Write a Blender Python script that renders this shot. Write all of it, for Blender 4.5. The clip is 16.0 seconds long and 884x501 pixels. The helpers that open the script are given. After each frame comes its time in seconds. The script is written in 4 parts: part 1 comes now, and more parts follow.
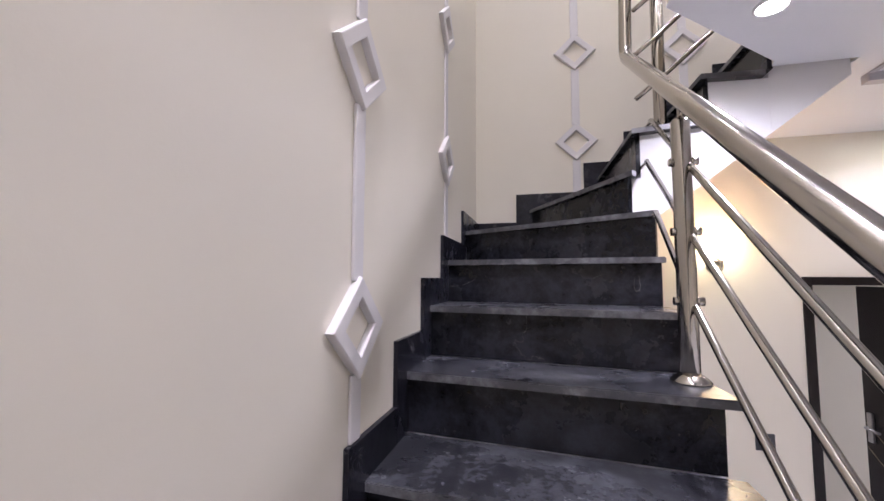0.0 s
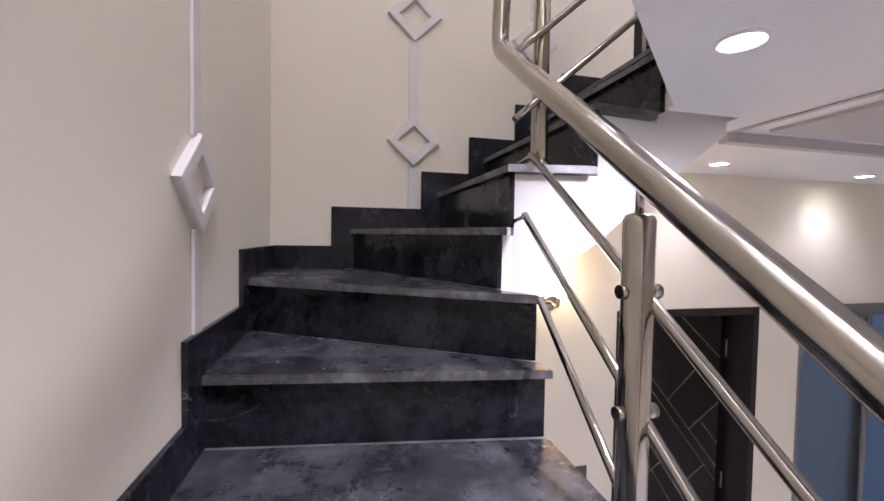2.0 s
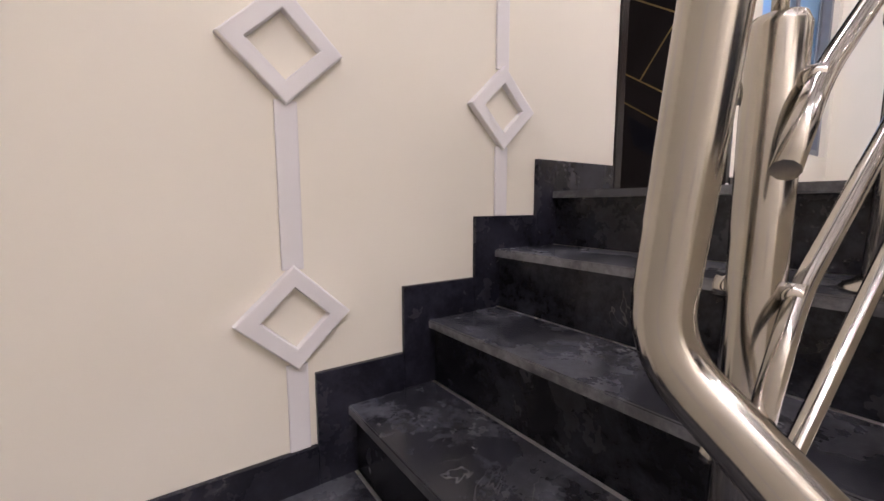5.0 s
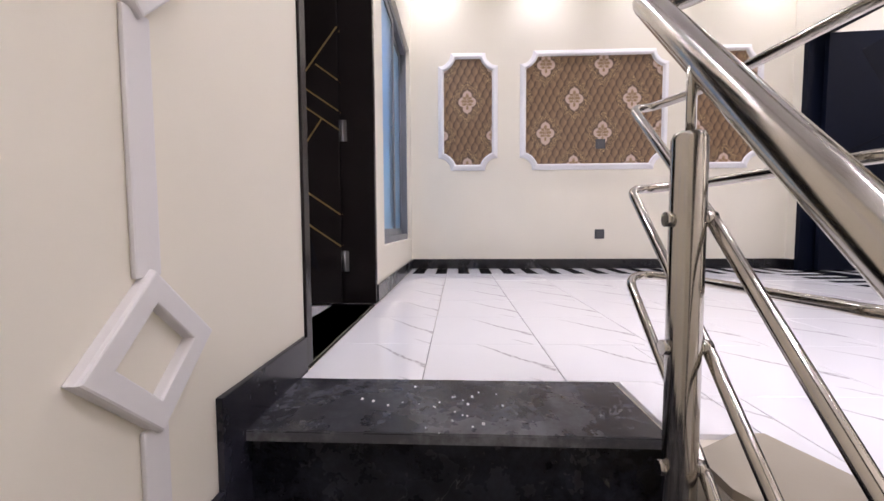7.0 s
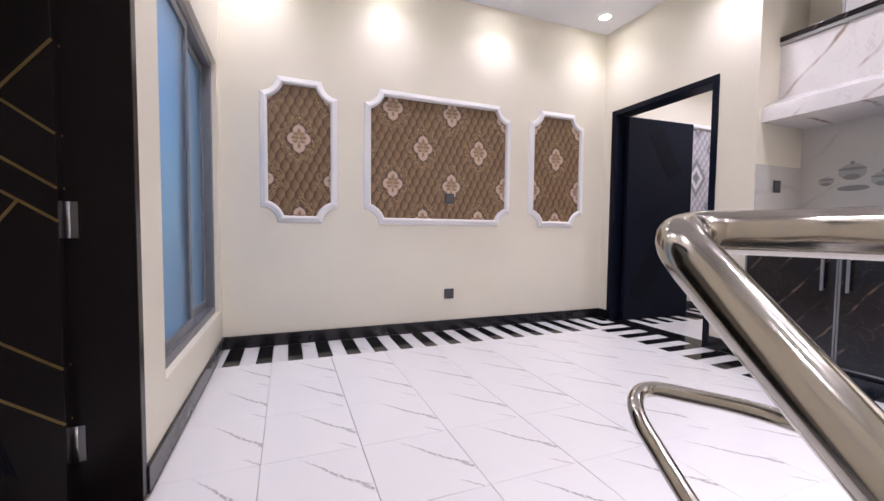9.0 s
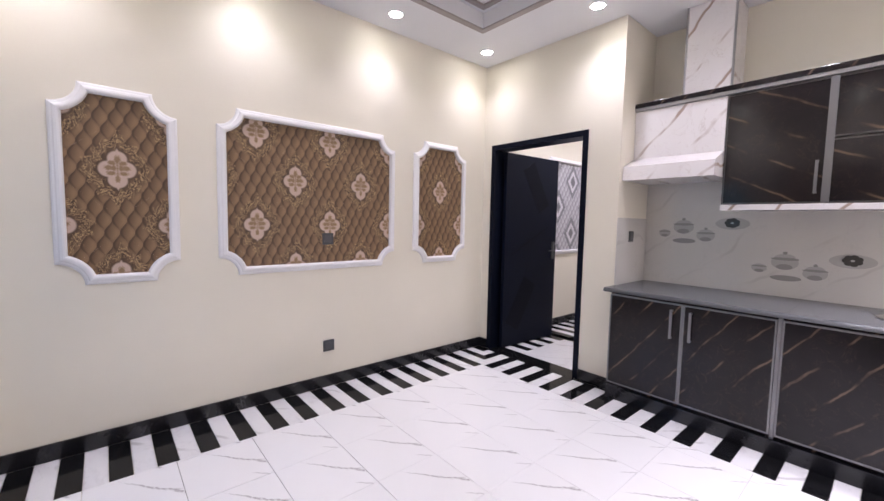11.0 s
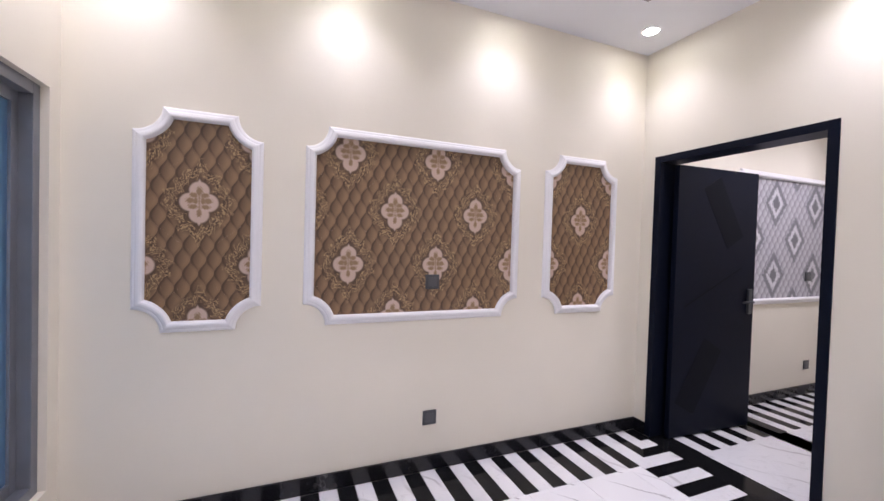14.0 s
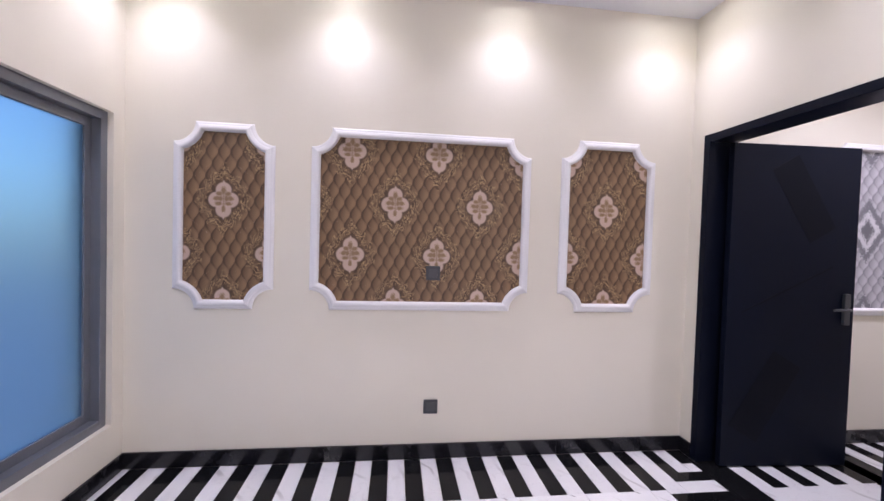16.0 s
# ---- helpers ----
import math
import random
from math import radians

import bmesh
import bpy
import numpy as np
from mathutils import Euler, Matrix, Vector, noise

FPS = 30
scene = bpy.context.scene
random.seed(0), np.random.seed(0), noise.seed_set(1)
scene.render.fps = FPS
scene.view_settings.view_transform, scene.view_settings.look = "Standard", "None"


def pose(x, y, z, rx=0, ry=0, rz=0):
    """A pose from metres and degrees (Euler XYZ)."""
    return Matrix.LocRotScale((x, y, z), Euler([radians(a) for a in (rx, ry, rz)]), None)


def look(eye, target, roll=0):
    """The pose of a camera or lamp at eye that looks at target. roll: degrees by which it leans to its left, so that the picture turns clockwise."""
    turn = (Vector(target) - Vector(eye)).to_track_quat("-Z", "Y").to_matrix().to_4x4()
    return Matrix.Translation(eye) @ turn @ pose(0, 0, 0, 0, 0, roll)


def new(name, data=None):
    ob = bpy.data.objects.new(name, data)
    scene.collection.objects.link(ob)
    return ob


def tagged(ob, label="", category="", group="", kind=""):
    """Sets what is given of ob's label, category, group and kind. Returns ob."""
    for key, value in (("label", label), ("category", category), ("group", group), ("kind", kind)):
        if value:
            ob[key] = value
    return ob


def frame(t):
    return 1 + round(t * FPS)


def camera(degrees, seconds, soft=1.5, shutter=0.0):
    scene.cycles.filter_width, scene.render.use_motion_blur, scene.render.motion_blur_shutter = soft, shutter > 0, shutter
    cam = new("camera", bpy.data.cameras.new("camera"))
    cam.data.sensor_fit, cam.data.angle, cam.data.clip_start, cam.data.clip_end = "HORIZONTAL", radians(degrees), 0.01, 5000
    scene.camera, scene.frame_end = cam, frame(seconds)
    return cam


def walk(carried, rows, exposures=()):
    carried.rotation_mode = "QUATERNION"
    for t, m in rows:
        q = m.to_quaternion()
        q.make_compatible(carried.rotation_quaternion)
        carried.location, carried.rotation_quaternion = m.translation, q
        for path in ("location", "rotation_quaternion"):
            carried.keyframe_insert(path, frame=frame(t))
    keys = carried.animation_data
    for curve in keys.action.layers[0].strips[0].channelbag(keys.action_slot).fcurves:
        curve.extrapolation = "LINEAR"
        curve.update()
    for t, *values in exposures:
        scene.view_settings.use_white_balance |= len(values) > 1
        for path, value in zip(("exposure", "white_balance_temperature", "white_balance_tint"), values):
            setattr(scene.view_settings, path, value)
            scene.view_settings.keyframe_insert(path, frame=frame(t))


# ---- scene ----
cam = camera(96.5, 16.0)
PATH = [
    (0, (0.401, -2.53, -1.153), (-0.082, -0.595, -1.005), 0.2),
    (0.5, (0.365, -2.349, -1.085), (0.346, -0.349, -1.083), 1.1),
    (1, (0.361, -2.207, -1.01), (0.613, -0.224, -1.079), 1.6),
    (1.5, (0.37, -2.03, -0.859), (0.686, -0.056, -0.912), 1.5),
    (2, (0.341, -1.863, -0.742), (0.795, 0.084, -0.811), 0.9),
    (2.5, (0.341, -1.687, -0.624), (0.877, 0.235, -0.762), 0.0),
    (3, (0.36, -1.55, -0.479), (0.921, 0.359, -0.684), -0.4),
    (3.5, (0.35, -1.374, -0.376), (1.015, 0.495, -0.625), -0.3),
    (6, (0.529, -0.63, 0.21), (2.181, 0.487, 0.062), -0.4),
    (6.5, (0.598, -0.504, 0.326), (2.509, 0.068, 0.185), 0.0),
    (7, (0.697, -0.446, 0.413), (2.692, -0.368, 0.292), -0.3),
    (7.5, (0.855, -0.44, 0.55), (2.837, -0.688, 0.45), -0.2),
    (8, (0.996, -0.387, 0.635), (2.923, -0.912, 0.516), 0.0),
    (8.5, (1.118, -0.377, 0.756), (3.002, -1.04, 0.638), 0.3),
    (9, (1.275, -0.451, 0.898), (3.134, -1.182, 0.8), 0.6),
    (9.5, (1.403, -0.482, 1.005), (3.21, -1.331, 0.886), 1.3),
    (10, (1.492, -0.469, 1.153), (3.2, -1.501, 1.016), 1.4),
    (12.5, (1.89, -0.545, 1.408), (3.282, -1.973, 1.26), 0.9),
    (13, (2.018, -0.715, 1.409), (3.692, -1.802, 1.283), 1.2),
    (13.5, (2.109, -0.83, 1.396), (3.912, -1.69, 1.293), 1.6),
    (14, (2.257, -0.934, 1.438), (4.11, -1.685, 1.395), 1.7),
    (14.5, (2.3, -1.083, 1.472), (4.202, -1.7, 1.471), 2.0),
    (15, (2.263, -1.316, 1.456), (4.205, -1.793, 1.446), 2.2),
    (15.5, (2.17, -1.439, 1.448), (4.135, -1.807, 1.395), 2.0),
    (16, (2.071, -1.564, 1.4), (4.056, -1.799, 1.347), 1.7),
]
walk(cam, [(t, look(eye, target, roll)) for t, eye, target, roll in PATH],
     [(0, 0.77, 6250, 10), (1, 0.68, 6350, 11), (2.2, 0.72, 6480, 10.5), (3.5, 0.90, 6850, 12), (6, 1.08, 6550, 10), (7, 0.80, 6480, 10), (8, 0.63, 6470, 10), (10, 0.57, 6470, 10), (13, 0.57, 6420, 10.5), (14.2, 0.51, 6330, 12), (16, 0.50, 6200, 15)])

# brightness of the lamps and of the sky
HALL_W, STAIR_W, GROUND_W, WALL_LAMP_W, BED_W, SKY = 17.0, 62.0, 28.0, 0.85, 52.0, 0.30

# ---------------------------------------------------------------- world and lamps
world = bpy.data.worlds.new("sky")
scene.world = world
world.use_nodes = True
wn = world.node_tree
sky = wn.nodes.new("ShaderNodeTexSky")
sky.sky_type = "NISHITA"
sky.sun_disc = False
sky.sun_elevation = radians(30)
sky.sun_rotation = radians(150)
wn.links.new(sky.outputs[0], wn.nodes["Background"].inputs[0])
wn.nodes["Background"].inputs[1].default_value = SKY


def lamp(kind, name, m, watts, colour=(1, 1, 1), size=0.05, cone=120, blend=0.8):
    data = bpy.data.lights.new(name, kind)
    data.energy = watts
    data.color = colour
    if kind == "SPOT":
        data.spot_size, data.spot_blend, data.shadow_soft_size = radians(cone), blend, size
    elif kind == "POINT":
        data.shadow_soft_size = size
    elif kind == "AREA":
        data.shape, data.size = "DISK", size
    ob = new(name, data)
    ob.matrix_world = m
    return ob


# ---------------------------------------------------------------- node helpers
class N:
    """A value in a node tree, with plain arithmetic."""

    def __init__(self, tree, out):
        self.t, self.o = tree, out

    def op(self, kind, *others, clamp=False):
        n = self.t.nodes.new("ShaderNodeMath")
        n.operation, n.use_clamp = kind, clamp
        self.t.links.new(self.o, n.inputs[0])
        for i, v in enumerate(others, 1):
            if isinstance(v, N):
                self.t.links.new(v.o, n.inputs[i])
            else:
                n.inputs[i].default_value = v
        return N(self.t, n.outputs[0])

    def __add__(self, v): return self.op("ADD", v)
    def __sub__(self, v): return self.op("SUBTRACT", v)
    def __mul__(self, v): return self.op("MULTIPLY", v)
    def __truediv__(self, v): return self.op("DIVIDE", v)
    def wrap(self, period): return (self / period + 0.5).op("FLOORED_MODULO", 1.0) * period - 0.5 * period
    def abs(self): return self.op("ABSOLUTE")
    def min(self, v): return self.op("MINIMUM", v)
    def max(self, v): return self.op("MAXIMUM", v)

    def step(self, low, high):
        """0 below low, 1 above high, smooth between (low may be the greater)."""
        n = self.t.nodes.new("ShaderNodeMapRange")
        n.interpolation_type = "SMOOTHSTEP"
        n.inputs[1].default_value, n.inputs[2].default_value = min(low, high), max(low, high)
        n.inputs[3].default_value, n.inputs[4].default_value = (0, 1) if low < high else (1, 0)
        self.t.links.new(self.o, n.inputs[0])
        return N(self.t, n.outputs[0])


def hyp(a, b):
    return (a * a + b * b).op("SQRT")


class Mat:
    def __init__(self, name, rough=0.5, metal=0.0, colour=(0.8, 0.8, 0.8), coords="Object"):
        self.m = bpy.data.materials.new(name)
        self.m.use_nodes = True
        self.t = self.m.node_tree
        self.b = self.t.nodes["Principled BSDF"]
        self.b.inputs["Base Color"].default_value = (*colour, 1)
        self.b.inputs["Roughness"].default_value = rough
        self.b.inputs["Metallic"].default_value = metal
        self.co = self.t.nodes.new("ShaderNodeTexCoord").outputs[coords]

    def place(self, scale=(1, 1, 1), turn=(0, 0, 0), shift=None):
        n = self.t.nodes.new("ShaderNodeMapping")
        n.inputs["Scale"].default_value = scale
        n.inputs["Rotation"].default_value = [radians(a) for a in turn]
        self.t.links.new(self.co, n.inputs["Vector"])
        if shift is not None:
            self.t.links.new(shift, n.inputs["Location"])
        return n.outputs[0]

    def axes(self):
        n = self.t.nodes.new("ShaderNodeSeparateXYZ")
        self.t.links.new(self.co, n.inputs[0])
        return [N(self.t, o) for o in n.outputs]

    def random(self):
        return N(self.t, self.t.nodes.new("ShaderNodeObjectInfo").outputs["Random"])

    def noise(self, scale, detail=4.0, rough=0.55, distort=0.0, at=None):
        n = self.t.nodes.new("ShaderNodeTexNoise")
        n.inputs["Scale"].default_value, n.inputs["Detail"].default_value = scale, detail
        n.inputs["Roughness"].default_value, n.inputs["Distortion"].default_value = rough, distort
        self.t.links.new(at or self.co, n.inputs["Vector"])
        return N(self.t, n.outputs[0])

    def mix(self, f, a, b):
        n = self.t.nodes.new("ShaderNodeMix")
        n.data_type = "RGBA"
        if isinstance(f, N):
            self.t.links.new(f.o, n.inputs[0])
        else:
            n.inputs[0].default_value = f
        for v, i in ((a, 6), (b, 7)):
            if isinstance(v, tuple):
                n.inputs[i].default_value = (*v, 1)
            else:
                self.t.links.new(v, n.inputs[i])
        return n.outputs[2]

    def colour(self, c): self.t.links.new(c, self.b.inputs["Base Color"])
    def rough(self, v): self.t.links.new(v.o, self.b.inputs["Roughness"])

    def bump(self, h, strength=0.2, distance=0.002):
        n = self.t.nodes.new("ShaderNodeBump")
        n.inputs["Strength"].default_value, n.inputs["Distance"].default_value = strength, distance
        self.t.links.new(h.o, n.inputs["Height"])
        self.t.links.new(n.outputs[0], self.b.inputs["Normal"])


# ---------------------------------------------------------------- materials
def paint(name, c, var=0.05, rough=0.55):
    k = Mat(name, rough)
    dark = tuple(v * (1 - var) for v in c)
    big = k.noise(1.3, 3)
    k.colour(k.mix(big.step(0.3, 0.7), c, dark))
    k.bump(k.noise(90, 3) + k.noise(7, 3) * 1.5, 0.12, 0.002)
    return k.m


def granite_mat(name, base, light, gloss, dusty=0.35):
    k = Mat(name, gloss)
    cloud, fine = k.noise(5, 6, 0.65, 0.6), k.noise(38, 5, 0.7)
    tone = (cloud * 0.7 + fine * 0.4).step(0.46, 0.70)
    c = k.mix(tone, base, light)
    vein = (k.noise(2.2, 5, 0.6, 1.4) - 0.5).abs().step(0.006, 0.0) * k.noise(3.1, 2).step(0.55, 0.68)
    dust = k.noise(2.7, 6, 0.7).step(0.45, 0.8)
    c = k.mix(dust * dusty, c, (0.15, 0.15, 0.16))
    k.colour(k.mix(vein * 0.22, c, (0.5, 0.48, 0.46)))
    k.rough(dust * 0.3 + k.noise(20, 3) * 0.1 + gloss)
    k.bump(k.noise(25, 4), 0.05, 0.001)
    return k.m


def marble_mat(name, base, vein, scale, turn, width, gloss, amount=1.0, second=None, warp=5.5, fine=0.6):
    """Veins run as warped parallel lines, of several sizes."""
    k = Mat(name, gloss)
    shift = (k.random() * 7.0).o
    at = k.place((scale, scale, scale), turn, shift)
    w = k.t.nodes.new("ShaderNodeTexWave")
    w.wave_type, w.bands_direction, w.wave_profile = "BANDS", "X", "SIN"
    for key, v in (("Scale", 0.55), ("Distortion", warp), ("Detail", 4.0), ("Detail Scale", 0.9), ("Detail Roughness", 0.55)):
        w.inputs[key].default_value = v
    k.t.links.new(at, w.inputs["Vector"])
    line = N(k.t, w.outputs["Fac"])
    gate = k.noise(1.3, 3, 0.5, 0.3, at)
    v1 = line.step(1 - width, 1.0) * gate.step(0.42, 0.62)
    v2 = (k.noise(1.8, 6, 0.62, 1.8, at) - 0.5).abs().step(0.012, 0.0) * gate.step(0.62, 0.4) * fine
    c = k.mix(k.noise(0.9, 4, 0.6, 0, at).step(0.35, 0.75) * 0.5, base, second or tuple(v * 0.9 for v in base))
    k.colour(k.mix((v1.max(v2)) * amount, c, vein))
    return k.m


def veined_tile_mat(name, base, vein, gloss):
    """A printed marble tile: every tile carries the same long slanting vein and a short second one."""
    k = Mat(name, gloss)
    x, y, _ = k.axes()
    wob = (k.noise(9, 4, 0.6) - 0.5) * 0.05 + (k.noise(45, 3, 0.6) - 0.5) * 0.014
    rag = k.noise(60, 3, 0.6)

    def vein_at(x0, y0, x1, y1, w0, w1, fade=0.5):
        length = math.hypot(x1 - x0, y1 - y0)
        dx, dy = (x1 - x0) / length, (y1 - y0) / length
        along = ((x - x0) * dx + (y - y0) * dy) / length
        off = ((x - x0) * -dy + (y - y0) * dx + wob).abs()
        width = along * (w1 - w0) + w0
        return (off / width).step(1.0, 0.2) * along.step(0.0, fade) * along.step(1.04, 0.98) * rag.step(0.25, 0.6)
    v = vein_at(0.235, 0.085, -0.095, -0.19, 0.003, 0.0125)
    v = v.max(vein_at(-0.135, -0.095, -0.203, -0.165, 0.005, 0.007, 0.3) * 0.8)
    v = v.max(vein_at(-0.02, -0.10, -0.06, -0.185, 0.004, 0.007, 0.3) * 0.5)
    cloud = k.noise(4, 3).step(0.4, 0.8) * 0.35
    c = k.mix(cloud, base, tuple(c * 0.94 for c in base))
    c = k.mix(k.random() * 0.12, c, tuple(c * 0.94 for c in base))
    k.colour(k.mix(v * 0.9, c, vein))
    k.rough(k.noise(6, 3) * 0.04 + gloss)
    return k.m


def metal_mat(name, c, rough):
    k = Mat(name, rough, 1.0, c)
    k.rough(k.noise(30, 3) * 0.08 + (rough - 0.03))
    return k.m


def plain_mat(name, c, rough=0.5, metal=0.0, grain=6):
    k = Mat(name, rough, metal, c)
    k.colour(k.mix(k.noise(grain, 4).step(0.3, 0.7) * 0.4, c, tuple(v * 0.8 for v in c)))
    k.rough(k.noise(grain * 0.5, 3) * 0.12 + (rough - 0.06))
    return k.m


def quilt_mat(name, deep, high, ring, cream, flower, period, diamonds=False):
    """Printed damask wallpaper: padded ogee scales, with framed quatrefoils on a half-drop lattice."""
    k = Mat(name, 0.45)
    _, y, z = k.axes()
    pw, ph = (0.083, 0.12) if diamonds else (0.069, 0.143)

    def scales(dy, dz):
        a, b = (y + dy).wrap(pw) / (pw * 0.5), (z + dz).wrap(ph) / (ph * 0.5)
        return a, b, a.abs() - (b * math.pi).op("COSINE") * 0.5 - 0.5
    a1, b1, d1 = scales(0, 0)
    a2, b2, d2 = scales(pw / 2, ph / 2)
    one = d1.step(0.03, -0.03)
    a, b = a1 * one + a2 * (one * -1 + 1), b1 * one + b2 * (one * -1 + 1)
    rim = d1.min(d2).abs()
    shade = (a * -0.46 - b * 0.20 + 0.42).op("ADD", rim.step(0.0, 0.5) * 0.22 - 0.12, clamp=True)
    shade = shade * (rim.step(0.0, 0.08) * 0.16 + 0.84)
    c = k.mix(shade, deep, high)
    py, pz = period

    def lattice(dy, dz): return (y + dy).wrap(py), (z + dz).wrap(pz)
    curl = k.noise(55, 2, 0.5, 1.2)
    u1, v1 = lattice(0, 0)
    u2, v2 = lattice(py / 2, pz / 2)
    if diamonds:
        d = (u1.abs() * 1.35 + v1.abs()).min(u2.abs() * 1.35 + v2.abs()) + (curl + k.noise(90, 3)) * 0.10 - 0.085
        c = k.mix(d.step(0.260, 0.225), c, ring)
        c = k.mix(d.step(0.180, 0.150), c, cream)
        c = k.mix(d.step(0.115, 0.085), c, flower)
        k.colour(c)
        return k.m
    # the nearer of the two interleaved lattices
    near = (hyp(u2, v2) - hyp(u1, v1)).step(-0.001, 0.001)
    u, v = u1 * near + u2 * (near * -1 + 1), v1 * near + v2 * (near * -1 + 1)
    au, av = u.abs(), v.abs()
    foil = (hyp(au - 0.040, v) - 0.045).min(hyp(u, av - 0.060) - 0.044).min((au * 1.05 + av * 0.64) - 0.0745)
    # scrolled wreath round each quatrefoil, waved and broken
    ang = u.op("ARCTAN2", v)
    wave = (ang * 14.0).op("SINE") * 0.010 + (curl - 0.5) * 0.05
    r = foil - 0.040 + wave
    wreath = r.abs().step(0.032, 0.018)
    scroll = ((r * 330.0) + (ang * 30.0)).op("SINE").step(-0.2, 0.6)
    c = k.mix(foil.step(0.080, 0.050) * 0.60, c, deep)
    c = k.mix(wreath * scroll * k.noise(70, 2).step(0.34, 0.48), c, ring)
    c = k.mix(foil.step(0.016, 0.005) * 0.55, c, deep)
    c = k.mix(foil.step(0.006, -0.006), c, cream)
    # leafy sprig inside: a stem with paired leaves
    sprig = (au - 0.004).max(av - 0.062)
    for cu, cv, ru, rv in ((0.0, 0.056, 0.014, 0.022), (0.024, 0.036, 0.018, 0.013), (0.038, 0.008, 0.020, 0.014), (0.016, 0.008, 0.010, 0.018), (0.028, -0.022, 0.020, 0.012), (0.0, -0.056, 0.011, 0.018)):
        sprig = sprig.min((hyp((au - cu) / ru, (v - cv) / rv) - 1.0) * 0.0145)
    veins = ((v * 420.0) + (au * 500.0)).op("SINE") * 0.003 + (k.noise(130, 2) - 0.5) * 0.010
    c = k.mix((sprig + veins).step(0.003, -0.003) * 0.85, c, flower)
    k.colour(c)
    k.bump(shade, 0.5, 0.003)
    return k.m


WALL = paint("cream_wall_paint", (0.80, 0.752, 0.642), 0.035, 0.5)
WHITE = paint("white_moulding_paint", (0.82, 0.81, 0.82), 0.03, 0.4)
PLASTER = paint("off_white_moulding_paint", (0.725, 0.70, 0.69), 0.04, 0.5)
CEIL = paint("ceiling_paint", (0.78, 0.785, 0.81), 0.02, 0.6)
FASCIA = paint("beige_slab_edge_paint", (0.72, 0.66, 0.56), 0.08, 0.5)
BAND = paint("grey_ceiling_band_and_shadow_line", (0.50, 0.48, 0.50), 0.05, 0.5)
TRIM = paint("taupe_tray_trim", (0.36, 0.32, 0.31), 0.05, 0.5)
STRINGER = paint("white_stringer_paint", (0.80, 0.79, 0.80), 0.05, 0.5)
SAND = paint("sand_edge_strip", (0.34, 0.30, 0.235), 0.1, 0.4)
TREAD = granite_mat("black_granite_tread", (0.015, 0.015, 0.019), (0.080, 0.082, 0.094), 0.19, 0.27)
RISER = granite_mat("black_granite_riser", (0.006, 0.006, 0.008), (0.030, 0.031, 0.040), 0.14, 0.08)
BASE = granite_mat("black_polished_baseboard", (0.006, 0.006, 0.008), (0.014, 0.014, 0.018), 0.16, 0.03)
SKIRT = granite_mat("black_granite_skirting", (0.009, 0.009, 0.014), (0.026, 0.026, 0.037), 0.18, 0.06)
NOSE = granite_mat("cut_granite_edge", (0.36, 0.36, 0.39), (0.55, 0.55, 0.58), 0.4, 0.1)
EDGING = granite_mat("worn_granite_edge", (0.060, 0.060, 0.066), (0.20, 0.20, 0.212), 0.35, 0.1)
TILE = marble_mat("white_marble_tile", (0.75, 0.74, 0.75), (0.36, 0.34, 0.34), 2.4, (0, 0, 62), 0.04, 0.05, 0.6, (0.70, 0.69, 0.705))
FIELD = veined_tile_mat("white_marble_field_tile", (0.80, 0.79, 0.80), (0.36, 0.34, 0.345), 0.04)
BLACKTILE = plain_mat("black_gloss_tile", (0.008, 0.008, 0.009), 0.10)
GROUT = plain_mat("grout", (0.50, 0.49, 0.48), 0.8)
STEEL = metal_mat("polished_steel", (0.46, 0.43, 0.385), 0.14)
ALU = metal_mat("brushed_aluminium", (0.42, 0.415, 0.42), 0.32)
MIDALU = metal_mat("dull_aluminium", (0.27, 0.265, 0.27), 0.4)
DARKALU = metal_mat("dark_anodised_aluminium", (0.16, 0.15, 0.15), 0.3)
FRAME = plain_mat("grey_window_aluminium", (0.22, 0.23, 0.26), 0.4, 0.5)
DOOR = plain_mat("dark_brown_door_lacquer", (0.013, 0.010, 0.010), 0.24)
DOORBLUE = plain_mat("black_door_lacquer", (0.005, 0.007, 0.016), 0.34)
DOORBLUE.node_tree.nodes["Principled BSDF"].inputs["Specular IOR Level"].default_value = 0.10
BLACKTILE.node_tree.nodes["Principled BSDF"].inputs["Specular IOR Level"].default_value = 0.16
for m in (DOOR,):
    m.node_tree.nodes["Principled BSDF"].inputs["Specular IOR Level"].default_value = 0.24
INLAY = metal_mat("gold_inlay", (0.45, 0.32, 0.13), 0.35)
# gold inlay toned down in colour for the weaker light on door_3
INLAYDULL = metal_mat("gold_inlay_dimmed", (0.34, 0.29, 0.20), 0.4)
GROOVE = plain_mat("matt_black_inlay", (0.004, 0.005, 0.010), 0.45)
GROOVE.node_tree.nodes["Principled BSDF"].inputs["Specular IOR Level"].default_value = 0.09
BLACKMARBLE = marble_mat("black_gold_marble_board", (0.013, 0.011, 0.012), (0.20, 0.135, 0.10), 4.2, (0, 38, 0), 0.028, 0.14, 0.7, (0.026, 0.022, 0.024), 3.0, 0.25)
BLACKMARBLE_UP = marble_mat("black_gold_marble_wall_board", (0.013, 0.011, 0.012), (0.20, 0.135, 0.09), 3.2, (0, -64, 0), 0.022, 0.12, 0.6, (0.030, 0.022, 0.020), 2.2, 0.2)
WHITEMARBLE = marble_mat("white_brown_marble_board", (0.78, 0.75, 0.75), (0.30, 0.20, 0.15), 2.3, (0, 38, 0), 0.03, 0.12, 0.85, None, 4.0, 0.3)
COUNTER = plain_mat("grey_granite_counter", (0.115, 0.12, 0.13), 0.25, 0.0, 160)
